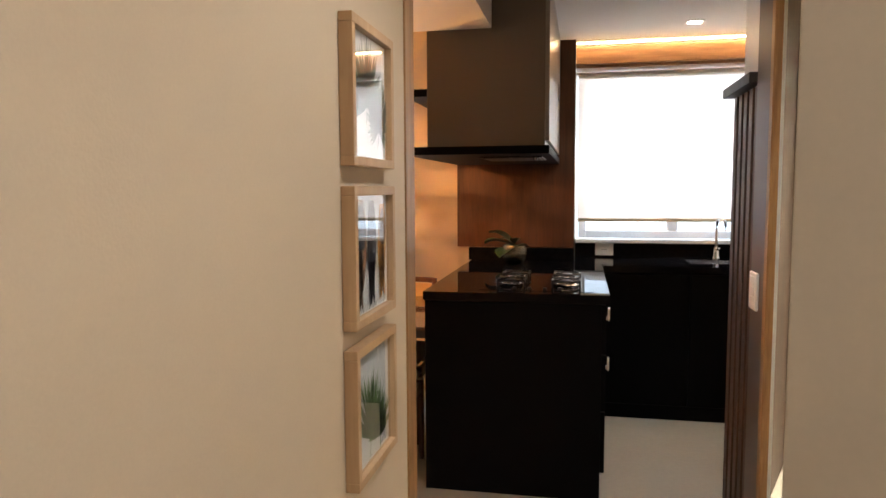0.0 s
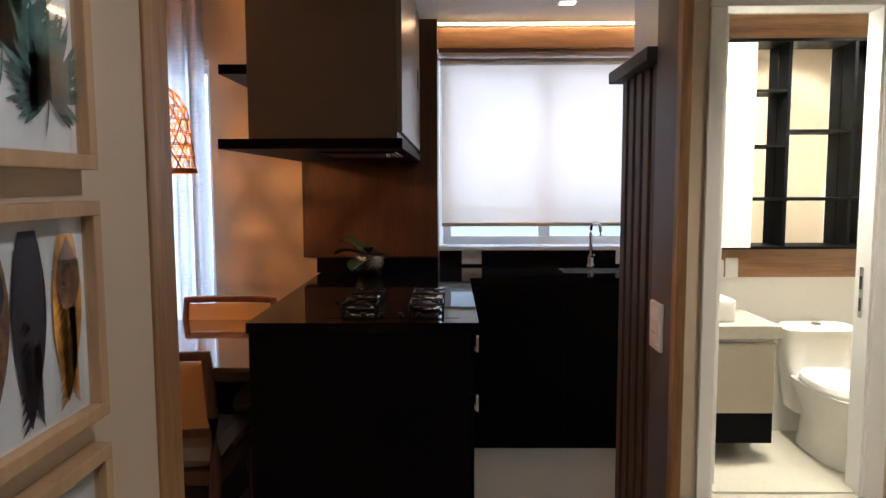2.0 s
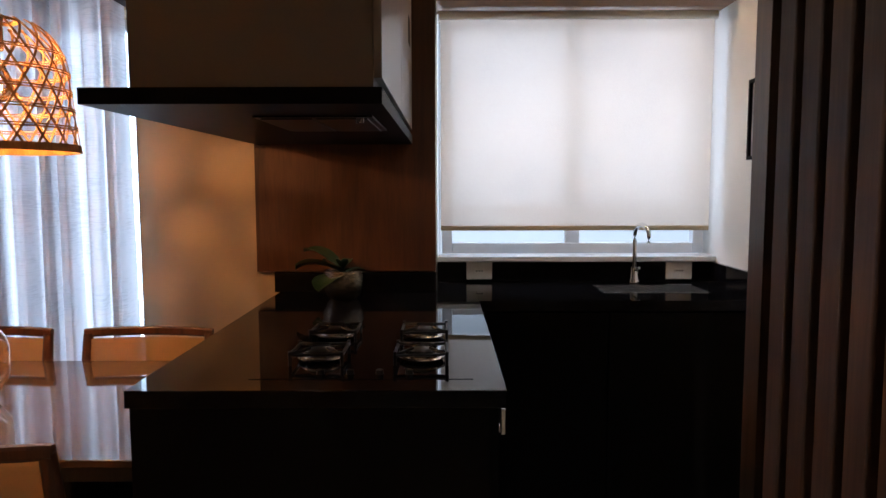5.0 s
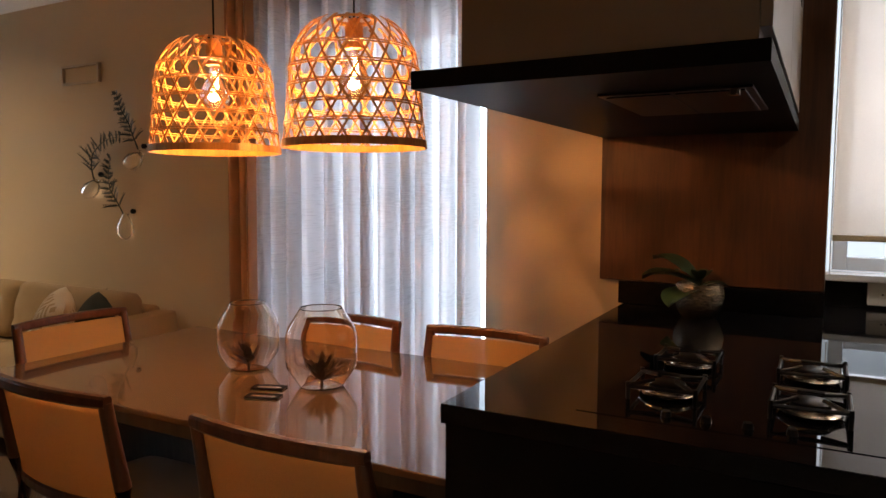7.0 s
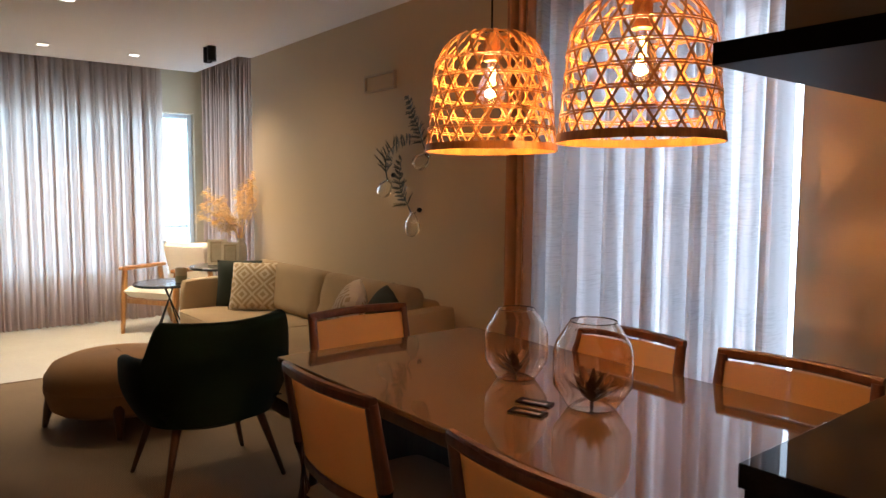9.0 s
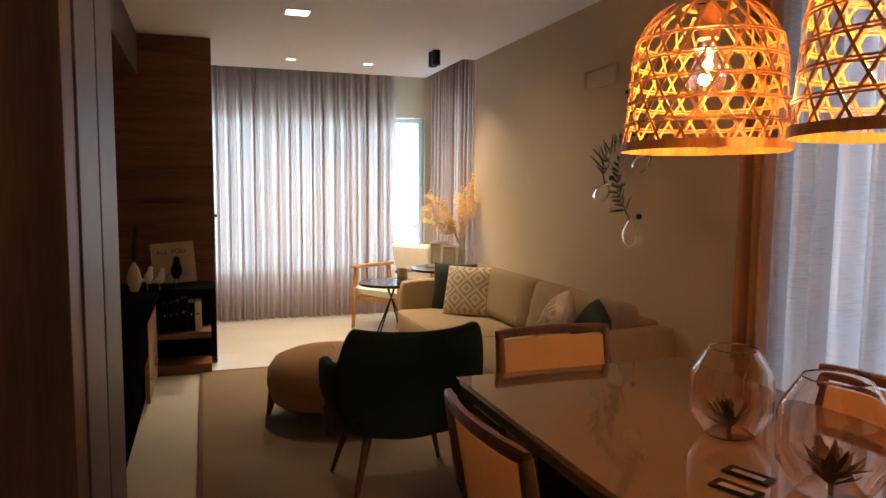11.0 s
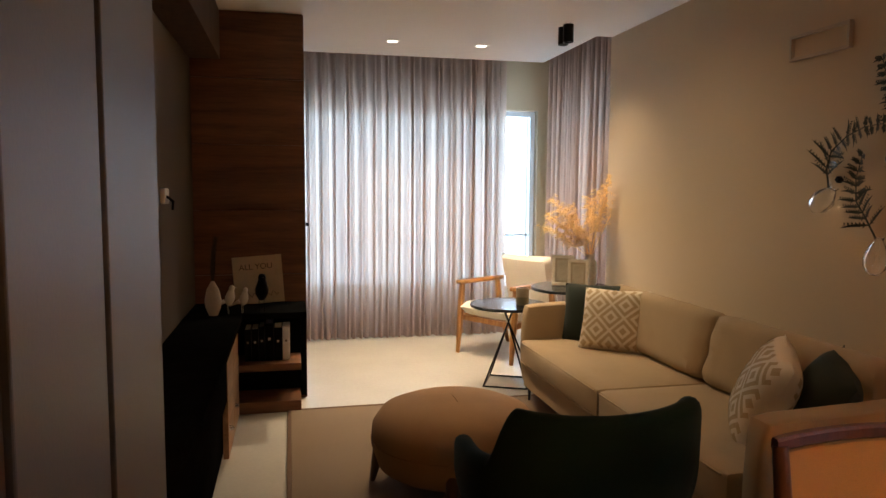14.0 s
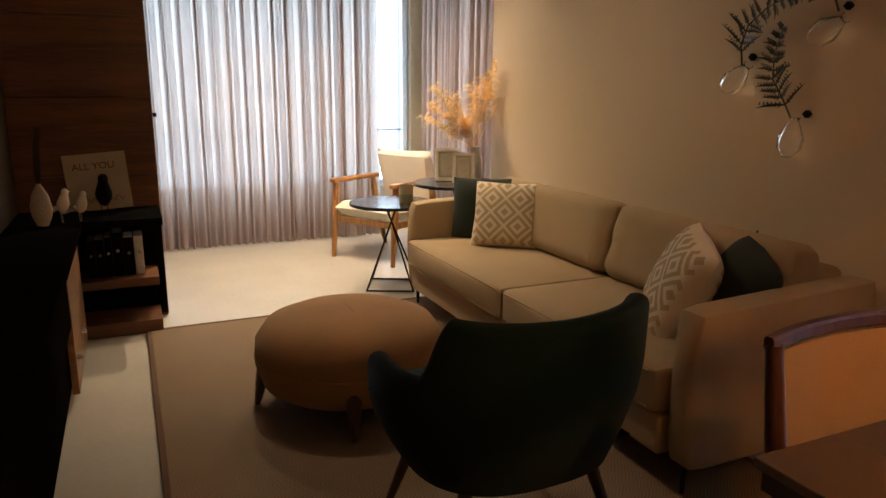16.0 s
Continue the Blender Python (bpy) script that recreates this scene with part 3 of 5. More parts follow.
part("backing", box(0.7221, 0.7365, 2.502, 2.905, 0, 1.735), M_SLAT, st)
slat = mesh_of(box(0, 0.024, 0, 0.052, 0, 1.733, 0.003), "slat", M_SLAT)
for k in range(5):
    piece("slat", slat, pose(0.697, 2.508 + 0.079 * k, 0), st)
part("cap_board", box(0.665, 0.736, 2.502, 2.93, 1.737, 1.772, 0.003), M_BLACKWOOD, st, "black cap board")


def leaf_blade(L, w, bend, n=6):
    """A pointed strip in the xz plane, along +z."""
    b = bmesh.new()
    rows = []
    for i in range(n + 1):
        t = i / n
        ww = w * math.sin(math.pi * min(1, 0.12 + 0.88 * t)) ** 0.8 * (1 - 0.2 * t)
        if i == n:
            ww = w * 0.04
        x = bend * t * t
        rows.append((b.verts.new((x - ww / 2, 0, L * t)), b.verts.new((x + ww / 2, 0, L * t))))
    for a, c in zip(rows, rows[1:]):
        b.faces.new((a[0], a[1], c[1], c[0]))
    return b


M_LEAFB = mat("blue_green_print", (0.055, 0.125, 0.11), 0.7, vary=0.6, scale=20, bump=0)
M_LEAFG = mat("green_print", (0.12, 0.20, 0.07), 0.7, vary=0.5, scale=25, bump=0)
M_FEB = mat("brown_feather_print", (0.17, 0.085, 0.04), 0.7, vary=0.95, scale=22, bump=0)
M_FEK = mat("black_feather_print", (0.02, 0.02, 0.03), 0.7, vary=0.5, scale=40, bump=0)
M_FEO = mat("orange_feather_print", (0.55, 0.25, 0.04), 0.7, vary=0.7, scale=24, bump=0)
M_CARD = mat("pale_print_card", (0.66, 0.68, 0.68), 0.6, vary=0.08, scale=8, fine=60, bump=0)


def picture(z0, z1, kind, label):
    y0, y1 = 1.292, 1.566
    p = thing("framed_picture", label, "picture", pose(-0.284, (y0 + y1) / 2, (z0 + z1) / 2, 0, 0, 90), "framed pictures on the hall wall")
    w, h, t, d = y1 - y0, z1 - z0, 0.018, 0.027
    # local x runs along the wall, local -y points into the hall
    fb = box(-w / 2, w / 2, -d, 0, h / 2 - t, h / 2, 0.0015)
    box(-w / 2, w / 2, -d, 0, -h / 2, -h / 2 + t, 0.0015, bm=fb)
    box(-w / 2, -w / 2 + t, -d, 0, -h / 2 + t, h / 2 - t, 0.0015, bm=fb)
    box(w / 2 - t, w / 2, -d, 0, -h / 2 + t, h / 2 - t, 0.0015, bm=fb)
    part("frame", fb, M_FRAME, p)
    part("card", box(-w / 2 + t, w / 2 - t, -0.010, -0.004, -h / 2 + t, h / 2 - t), M_CARD, p)
    rng = random.Random(int(z0 * 100))
    if kind == "feathers":
        for x, m, L, ww in ((-0.072, M_FEB, 0.215, 0.098), (0.006, M_FEK, 0.21, 0.066), (0.078, M_FEO, 0.195, 0.066)):
            b = leaf_blade(L, ww, 0.008, 10)
            for k in range(26):
                s = 1 if k % 2 else -1
                z = L * (0.2 + 0.028 * k)
                if z < L:
                    merge(b, moved(leaf_blade(0.036, 0.008, 0.006, 3), pose(0, 0, z, 0, s * 35, 0)))
            part("feather", moved(b, pose(x, -0.0125, -0.5 * L, 0, 180, 0) @ Matrix.Translation((0, 0, -L))), m, p)
            part("feather_tip", moved(leaf_blade(L * 0.42, ww * 0.8, 0.0, 6), pose(x, -0.0135, 0.5 * L - L * 0.44, 0, 0, 0)), M_FEB if m is M_FEO else M_FEK, p)
    else:
        m = M_LEAFB if kind == "palm" else M_LEAFG
        for cx, cz, R, n, a0, a1 in (((-0.015, -0.015, 0.155, 40, -115, 115), (0.06, -0.055, 0.115, 30, -125, 125)) if kind == "palm" else ((-0.02, -0.07, 0.15, 26, -62, 62), (0.045, -0.085, 0.11, 22, -75, 75))):
            b = leaf_blade(0.05, 0.004, 0.01, 3)
            moved(b, pose(0, 0, 0, 0, 180, 0))
            for k in range(n):
                a = a0 + (a1 - a0) * k / (n - 1) + rng.uniform(-3, 3)
                L = R * rng.uniform(0.75, 1.0) * (0.62 + 0.38 * math.cos(radians(a * 0.8)))
                merge(b, moved(leaf_blade(L, 0.013, rng.uniform(-0.01, 0.01), 4), pose(0, 0, 0, 0, a, 0)))
            part("palm_leaf", moved(b, pose(cx, -0.0125 - 0.0006 * (cx > 0), cz)), m, p)
    part("glazing", box(-w / 2 + t, w / 2 - t, -0.016, -0.0145, -h / 2 + t, h / 2 - t), M_GLASS, p).visible_shadow = False
    return p


picture(1.447, 1.720, "palm", "blue-green palm leaves framed in pale wood on the hall wall")
picture(1.142, 1.410, "feathers", "three brown, black and orange feathers framed in pale wood")
picture(0.834, 1.105, "grass", "green palm fronds framed in pale wood on the hall wall")

hd = thing("hall_door", "plain beige laminate door standing ajar in the hall", "door")
hinge, tip = Vector((0.74, 0.06, 0)), Vector((0.283, 0.590, 0))
ang = math.degrees(math.atan2((tip - hinge).y, (tip - hinge).x))
hd.matrix_basis = pose(hinge.x, hinge.y, 0, 0, 0, ang)
L = (tip - hinge).length
part("leaf", box(0, L, -0.035, 0.0, 0.008, 2.10, 0.002), M_DOOR, hd)
part("door_handle", tube([(L - 0.06, 0.0, 1.02), (L - 0.06, 0.05, 1.02), (L - 0.17, 0.055, 1.02)], 0.009, 10), M_STEEL, hd, "steel lever handle", True)
setting("wall_hall_stub", box(0.76, 2.6, -0.06, 0.04, 0, HK - 0.002), M_WALL, "beige painted wall stub carrying the hall door")

# bathroom doorway
df = thing("door_frame", "white lacquered bathroom door frame with a steel strike plate", "door frame")
df["kind"] = "structure"
part("jamb", box(1.33, 1.362, 3.79, 3.905, 0, 2.18, 0.002), M_LACQ, df)
part("jamb", box(2.028, 2.06, 3.79, 3.905, 0, 2.18, 0.002), M_LACQ, df)
part("head", box(1.33, 2.06, 3.79, 3.905, 2.182, 2.21, 0.002), M_LACQ, df)
part("casing", box(1.285, 1.352, 3.775, 3.798, 0, 2.18, 0.004), M_LACQ, df)
part("casing", box(2.040, 2.13, 3.775, 3.798, 0, 2.18, 0.004), M_LACQ, df)
part("casing", box(1.285, 2.13, 3.775, 3.798, 2.182, 2.25, 0.004), M_LACQ, df)
sp = box(2.022, 2.027, 3.835, 3.862, 0.82, 1.05, 0.001)
part("strike_plate", sp, M_STEEL, df, "steel strike plate")
part("strike_hole", box(2.0205, 2.0222, 3.842, 3.856, 0.85, 0.91), M_BLACKM, df)
part("strike_hole", box(2.0205, 2.0222, 3.842, 3.856, 0.95, 1.01), M_BLACKM, df)

# ---- bathroom ----
setting("trim_bath_panel", box(1.415, 2.47, 4.60, 4.62, 0.905, 2.34, 0.002), M_WOODX, "walnut panel behind the bathroom wall cabinet", "panel")
wc = thing("wall_cabinet", "black open-shelf bathroom wall cabinet with mirror backs", "cabinet")
X0, X1, Z0, Z1, Y0, Y1 = 1.416, 2.435, 1.073, 2.19, 4.47, 4.595
part("mirror_back", box(X0, X1, 4.588, 4.598, Z0, Z1), M_MIRROR, wc, "mirror back")
for z in (Z0, Z1 - 0.018, 1.335):
    part("shelf", box(X0, X1, Y0, 4.587, z, z + 0.016, 0.001), M_BLACK, wc)
for x in (X0, 1.955, 2.30, X1 - 0.018):
    part("upright", box(x, x + 0.018, Y0 + 0.002, 4.586, Z0 + 0.017, Z1 - 0.019, 0.001), M_BLACK, wc)
for a, c, z in ((1.42, 1.953, 1.62), (1.42, 1.953, 1.91), (1.975, 2.298, 1.70)):
    part("shelf", box(a, c, Y0 + 0.004, 4.586, z, z + 0.014, 0.001), M_BLACK, wc)
part("cabinet_door", box(1.416, 1.775, 4.44, 4.468, 1.085, 2.16, 0.002), M_LACQ, wc, "white glossy cabinet door")
vn = thing("vanity_unit", "beige bathroom vanity with a stone top and dark plinth", "vanity")
part("worktop", box(1.415, 1.815, 4.13, 4.615, 0.655, 0.722, 0.004), mat("beige_stone", (0.50, 0.46, 0.38), 0.3, vary=0.12, scale=18), vn, "speckled beige stone top")
part("body", box(1.415, 1.80, 4.16, 4.61, 0.268, 0.63, 0.003), mat("beige_lacquer", (0.42, 0.375, 0.29), 0.4, vary=0.03), vn)
part("grip_groove", box(1.415, 1.798, 4.175, 4.61, 0.631, 0.654), M_STEEL, vn)
part("plinth", box(1.415, 1.80, 4.165, 4.61, 0.11, 0.266, 0.002), M_BLACK, vn, "dark lower drawer")
bs = thing("wash_basin", "square white ceramic basin on the vanity top", "basin")
bb = box(1.42, 1.62, 4.22, 4.55, 0.7225, 0.84, 0.012, 3)
part("bowl", bb, M_CERAMIC, bs, smooth=True)
for x, z in ((1.74, 0.96), (1.66, 0.95)):
    o = thing("wall_outlet", "white plastic outlet plate on the bathroom panel", "outlet", pose(x, 4.598, z))
    part("plate", box(-0.035, 0.035, -0.009, 0, -0.055, 0.055, 0.003), M_PLASTIC, o)
    part("socket", box(-0.02, 0.02, -0.012, -0.0095, -0.01, 0.02, 0.002), M_LACQ, o)


def toilet(m):
    t = thing("toilet", "white ceramic one-piece toilet with its lid closed", "toilet", m)

    def ring(cx, cy, rx, ry, z, n=28, sq=2.6):
        out = []
        for i in range(n):
            a = 2 * math.pi * i / n
            c, s = math.cos(a), math.sin(a)
            out.append(Vector((cx + rx * math.copysign(abs(c) ** (2 / sq), c), cy + ry * math.copysign(abs(s) ** (2 / sq), s), z)))
        return out

    def loft(rings):
        b = bmesh.new()
        vs = [[b.verts.new(p) for p in r] for r in rings]
        for a, c in zip(vs, vs[1:]):
            for i in range(len(a)):
                b.faces.new((a[i], a[(i + 1) % len(a)], c[(i + 1) % len(a)], c[i]))
        b.faces.new(vs[0][::-1])
        b.faces.new(vs[-1])
        return b
    body = loft([ring(0, 0.03, 0.115, 0.24, 0.0), ring(0, 0.03, 0.105, 0.23, 0.06), ring(0, 0.0, 0.11, 0.25, 0.16), ring(0, -0.03, 0.15, 0.29, 0.27), ring(0, -0.04, 0.18, 0.31, 0.35), ring(0, -0.04, 0.185, 0.315, 0.375)])
    part("bowl", body, M_CERAMIC, t, smooth=True)
    part("tank", loft([ring(0, 0.20, 0.14, 0.11, 0.18, sq=4), ring(0, 0.20, 0.165, 0.115, 0.36, sq=4), ring(0, 0.215, 0.175, 0.08, 0.42, sq=4), ring(0, 0.22, 0.18, 0.085, 0.585, sq=4)]), M_CERAMIC, t, smooth=True)
    part("tank_lid", loft([ring(0, 0.218, 0.188, 0.092, 0.587, sq=4), ring(0, 0.218, 0.19, 0.094, 0.612, sq=4), ring(0, 0.218, 0.178, 0.082, 0.630, sq=4)]), M_CERAMIC, t, smooth=True)
    part("seat_lid", loft([ring(0, -0.075, 0.182, 0.235, 0.378), ring(0, -0.075, 0.186, 0.24, 0.392), ring(0, -0.075, 0.178, 0.23, 0.412), ring(0, -0.075, 0.12, 0.17, 0.418)]), M_CERAMIC, t, smooth=True)
    part("flush_button", moved(lathe([(0, 0.636), (0.024, 0.636), (0.026, 0.631)], 20), pose(0, 0.218, 0)), M_CHROME, t, "chrome flush button", True)
    return t


toilet(pose(2.165, 4.24, 0.0125) @ Matrix.Diagonal((1.01, 1.10, 1.03, 1)))
downlight(1.95, 4.25, HB, M_LEDW)

# ---- kitchen ----
pen = thing("kitchen_peninsula", "black laminate peninsula cabinet with drawers", "cabinet")
part("end_panel", box(-0.560, 0.235, 3.172, 3.20, 0.0, 0.893, 0.001), M_BLACK, pen)
part("body", box(-0.55, 0.235, 3.202, 4.61, 0.0, 0.893), M_BLACK, pen)
for k, (za, zb) in enumerate(((0.12, 0.40), (0.405, 0.66), (0.665, 0.885))):
    for ya, yb in ((3.205, 3.78), (3.785, 4.33)):
        d = part("drawer_front", box(0.236, 0.256, ya, yb, za, zb, 0.0015), M_BLACK, pen)
        hb = box(0.262, 0.274, ya + 0.03, ya + 0.05, zb - 0.075, zb - 0.015, 0.002)
        box(0.257, 0.262, ya + 0.032, ya + 0.048, zb - 0.07, zb - 0.055, bm=hb)
        if k > 0:
            part("handle", hb, M_STEEL, d, "steel drawer handle")
bc = thing("base_cabinet", "black laminate base cabinet under the sink", "cabinet")
part("body", box(0.2605, 1.380, 4.40, 4.92, 0.0, 0.893), M_BLACK, bc)
part("door", box(0.262, 0.775, 4.372, 4.398, 0.09, 0.885, 0.0015), M_BLACK, bc)
part("door", box(0.780, 1.378, 4.372, 4.398, 0.09, 0.885, 0.0015), M_BLACK, bc)
part("plinth", box(0.262, 1.378, 4.378, 4.399, 0.0, 0.086), M_BLACK, bc)

ct = thing("worktop", "polished black granite L-shaped worktop with a low backsplash", "worktop")
SX0, SX1, SY0, SY1 = 0.80, 1.24, 4.56, 4.79
part("slab", box(-0.568, 0.2705, 3.165, 4.612, 0.895, 0.935, 0.002), M_GRANITE, ct)
part("slab", box(0.2707, SX0, 4.362, 4.926, 0.895, 0.935), M_GRANITE, ct)
part("slab", box(SX0, SX1, 4.362, SY0, 0.895, 0.935), M_GRANITE, ct)
part("slab", box(SX0, SX1, SY1, 4.926, 0.895, 0.935), M_GRANITE, ct)
part("slab", box(SX1, 1.383, 4.362, 4.926, 0.895, 0.935), M_GRANITE, ct)
part("slab", box(0.100, 0.2705, 4.6125, 4.926, 0.895, 0.935), M_GRANITE, ct)
b = box(-0.585, 0.097, 4.592, 4.612, 0.9355, 1.018, 0.001)
part("backsplash", b, M_GRANITE, ct)
part("backsplash", box(0.100, 1.383, 4.908, 4.926, 0.9355, 1.030, 0.001), M_GRANITE, ct)
part("backsplash", box(1.365, 1.383, 4.362, 4.906, 0.9355, 1.030, 0.001), M_GRANITE, ct)
sk = thing("kitchen_sink", "stainless steel sink set into the black worktop", "sink")
b = box(SX0, SX1, SY0, SY1, 0.780, 0.784)
for a in ((SX0, SX0 + 0.004, SY0, SY1), (SX1 - 0.004, SX1, SY0, SY1), (SX0, SX1, SY0, SY0 + 0.004), (SX0, SX1, SY1 - 0.004, SY1)):
    box(*a, 0.784, 0.934, bm=b)
part("basin", b, M_STEEL, sk)
rm = box(SX0, SX1, SY0, SY0 + 0.005, 0.9355, 0.937)
box(SX0, SX1, SY1 - 0.005, SY1, 0.9355, 0.937, bm=rm)
box(SX0, SX0 + 0.005, SY0 + 0.005, SY1 - 0.005, 0.9355, 0.937, bm=rm)
box(SX1 - 0.005, SX1, SY0 + 0.005, SY1 - 0.005, 0.9355, 0.937, bm=rm)
part("rim", rm, M_STEEL, sk)
fc = thing("kitchen_faucet", "chrome swan-neck kitchen faucet behind the sink", "faucet", pose(1.005, 4.86, 0.9355))
part("base", lathe([(0, 0), (0.026, 0), (0.026, 0.012), (0.02, 0.02), (0.019, 0.075), (0, 0.078)], 20), M_CHROME, fc, smooth=True)
neck = [(0, 0, 0.07), (0, 0, 0.2)] + [(0.0, -0.05 + 0.05 * math.cos(a), 0.22 + 0.05 * math.sin(a)) for a in [k * math.pi / 10 for k in range(0, 11)]] + [(0.0, -0.10, 0.19)]
part("spout", tube([(x + 0.35 * -y, y, z) for x, y, z in neck], 0.011, 12), M_CHROME, fc, smooth=True)
part("lever", tube([(0.0, -0.015, 0.06), (0.01, -0.05, 0.075)], 0.006, 8), M_CHROME, fc, smooth=True)
for x in (0.295, 1.225):
    o = thing("power_outlet", "white plastic outlet plate on the black backsplash", "outlet", pose(x, 4.907, 0.985), "outlets on the backsplash")
    part("plate", box(-0.06, 0.06, -0.011, 0, -0.038, 0.045, 0.004), M_PLASTIC, o)
    part("socket", box(-0.024, 0.024, -0.0135, -0.0115, -0.008, 0.014, 0.002), M_LACQ, o)
    for k in (-0.013, 0, 0.013):
        part("pin_hole", box(k - 0.003, k + 0.003, -0.0145, -0.0136, 0.0, 0.006), M_BLACKM, o)

hob = thing("gas_hob", "black glass gas hob with four burners", "hob", pose(-0.055, 3.57, 0.9355))
part("glass_plate", box(-0.265, 0.255, -0.315, 0.225, -0.0004, 0.0010), M_GRANITE, hob)


def burner(x, y, r):
    part("burner", moved(lathe([(0, 0.006), (r * 1.18, 0.006), (r * 1.22, 0.010), (r * 1.1, 0.013), (r, 0.013), (r * 0.95, 0.020), (r * 0.6, 0.023), (0, 0.023)], 28), pose(x, y, 0)), M_STEEL, hob, "steel burner ring", True)
    part("burner_cap", moved(lathe([(0, 0.029), (r * 0.72, 0.029), (r * 0.78, 0.027), (r * 0.78, 0.024)], 24), pose(x, y, 0)), M_BLACKM, hob, smooth=True)


for x in (-0.13, 0.13):
    for y in (-0.135, 0.13):
        burner(x, y, 0.047)
    for y in (-0.135, 0.13):
        g = None
        for a in range(4):
            d = Vector((math.cos(a * math.pi / 2), math.sin(a * math.pi / 2)))
            p, q = (x + d.x * 0.091, y + d.y * 0.091), (x + d.x * 0.03, y + d.y * 0.03)
            n = (x - d.y * 0.091, y + d.x * 0.091)
            g = rod((p[0], p[1], 0.027), (n[0], n[1], 0.030), 0.0042, 0.0042, 8, bm=g)
            rod((p[0], p[1], 0.029), (q[0], q[1], 0.036), 0.0048, 0.004, 8, bm=g)
            rod((p[0], p[1], 0.0012), (p[0], p[1], 0.037), 0.004, 0.0048, 8, bm=g)
        part("pan_support", moved(g, Matrix.Translation((x, y, 0)) @ pose(0, 0, 0, 0, 0, 45) @ Matrix.Translation((-x, -y, 0))), M_BLACKM, hob, "black iron pan support")
for k in range(4):
    part("knob", moved(lathe([(0, 0.012), (0.008, 0.012), (0.010, 0.001)], 18), pose(-0.105 + 0.07 * k, -0.275, 0)), M_BLACKM, hob, smooth=True)

uc = thing("upper_cabinet", "taupe laminate hanging cabinet over the hob", "cabinet")
part("body", box(-0.553, -0.020, 3.222, 4.612, 1.5935, HK - 0.004, 0.001), M_TAUPE, uc)
for ya, yb in ((3.224, 3.915), (3.919, 4.61)):
    d = part("door", box(-0.0195, -0.001, ya, yb, 1.615, HK - 0.006, 0.0015), mat("satin_taupe_door", (0.20, 0.17, 0.145), 0.28, vary=0.05, bump=0.01), uc, "satin taupe door")
part("grip_notch", box(-0.004, 0.0005, 4.35, 4.44, 1.92, 2.02), M_BLACK, uc, "black recessed grip")
part("side_shelf", box(-0.655, -0.554, 3.222, 4.612, 1.822, 1.856, 0.001), M_BLACK, uc, "black open shelf")
hs = thing("range_hood", "black board with a built-in range hood under the cabinet", "range hood")
part("board", box(-0.658, 0.0, 3.203, 4.612, 1.557, 1.593, 0.001), M_BLACK, hs)
fl = box(-0.345, -0.045, 3.44, 3.86, 1.551, 1.5565, 0.001)
part("filter_frame", fl, M_BLACKM, hs)
part("mesh_filter", box(-0.33, -0.20, 3.46, 3.84, 1.548, 1.5508), M_BLACKM, hs, "dark metal mesh filter")
part("mesh_filter", box(-0.19, -0.06, 3.46, 3.84, 1.548, 1.5508), M_BLACKM, hs, "dark metal mesh filter")
part("switch_knob", moved(lathe([(0, 0), (0.01, 0), (0.01, 0.012), (0, 0.012)], 16), pose(-0.075, 3.43, 1.536)), M_CHROME, hs, smooth=True)

pp = thing("potted_plant", "green leafy plant in a hammered silver pot on the worktop", "plant", pose(-0.27, 4.42, 0.9355))
potp = [(0, 0), (0.05, 0), (0.062, 0.01), (0.078, 0.05), (0.08, 0.08), (0.073, 0.115), (0.07, 0.116), (0.066, 0.10), (0, 0.10)]
b = lathe(potp, 48)
for v in b.verts:
    a = math.atan2(v.co.y, v.co.x)
    if 0.01 < v.co.z < 0.11:
        k = 1 + 0.03 * math.sin(a * 16) * math.sin(v.co.z * 300)
        v.co.x *= k
        v.co.y *= k
part("pot", b, mat("hammered_silver", (0.34, 0.28, 0.20), 0.22, 1.0, vary=0.3, scale=40, fine=120, bump=0.6), pp, "hammered silver pot", True)
M_FOL = mat("plant_leaf", (0.026, 0.050, 0.018), 0.4, vary=0.3, scale=15, bump=0.05)


def broad_leaf(L, w, m):
    b = sheet(8, 4, lambda u, v: Vector(((v - 0.5) * w * math.sin(math.pi * (0.06 + 0.9 * u)) ** 0.7, L * u * (1 - 0.25 * u), L * 0.7 * u * (1 - 0.75 * u) + 0.25 * w * abs(v - 0.5))))
    return moved(b, m)


for a, L, w, z, tilt in ((75, 0.24, 0.12, 0.105, 12), (108, 0.24, 0.125, 0.105, -8), (150, 0.20, 0.11, 0.09, -30), (60, 0.13, 0.065, 0.12, 0), (-80, 0.11, 0.05, 0.10, -8), (-20, 0.09, 0.05, 0.12, 12), (180, 0.09, 0.05, 0.12, 20), (215, 0.10, 0.06, 0.10, -25)):
    part("leaf", broad_leaf(L, w, pose(0, 0, z, tilt, 0, a)), M_FOL, pp, smooth=True)

ar = thing("wall_art", "small black-framed floral print on the white kitchen wall", "picture", pose(1.383, 4.44, 1.645, 0, 0, -90))
fb = box(-0.10, 0.10, -0.02, 0, 0.145, 0.16, 0.001)
box(-0.10, 0.10, -0.02, 0, -0.16, -0.145, 0.001, bm=fb)
box(-0.10, -0.085, -0.02, 0, -0.145, 0.145, 0.001, bm=fb)
box(0.085, 0.10, -0.02, 0, -0.145, 0.145, 0.001, bm=fb)
part("frame", fb, M_BLACK, ar)
part("print", box(-0.085, 0.085, -0.008, -0.001, -0.145, 0.145), mat("floral_print", (0.30, 0.25, 0.24), 0.5, vary=0.8, scale=12), ar)

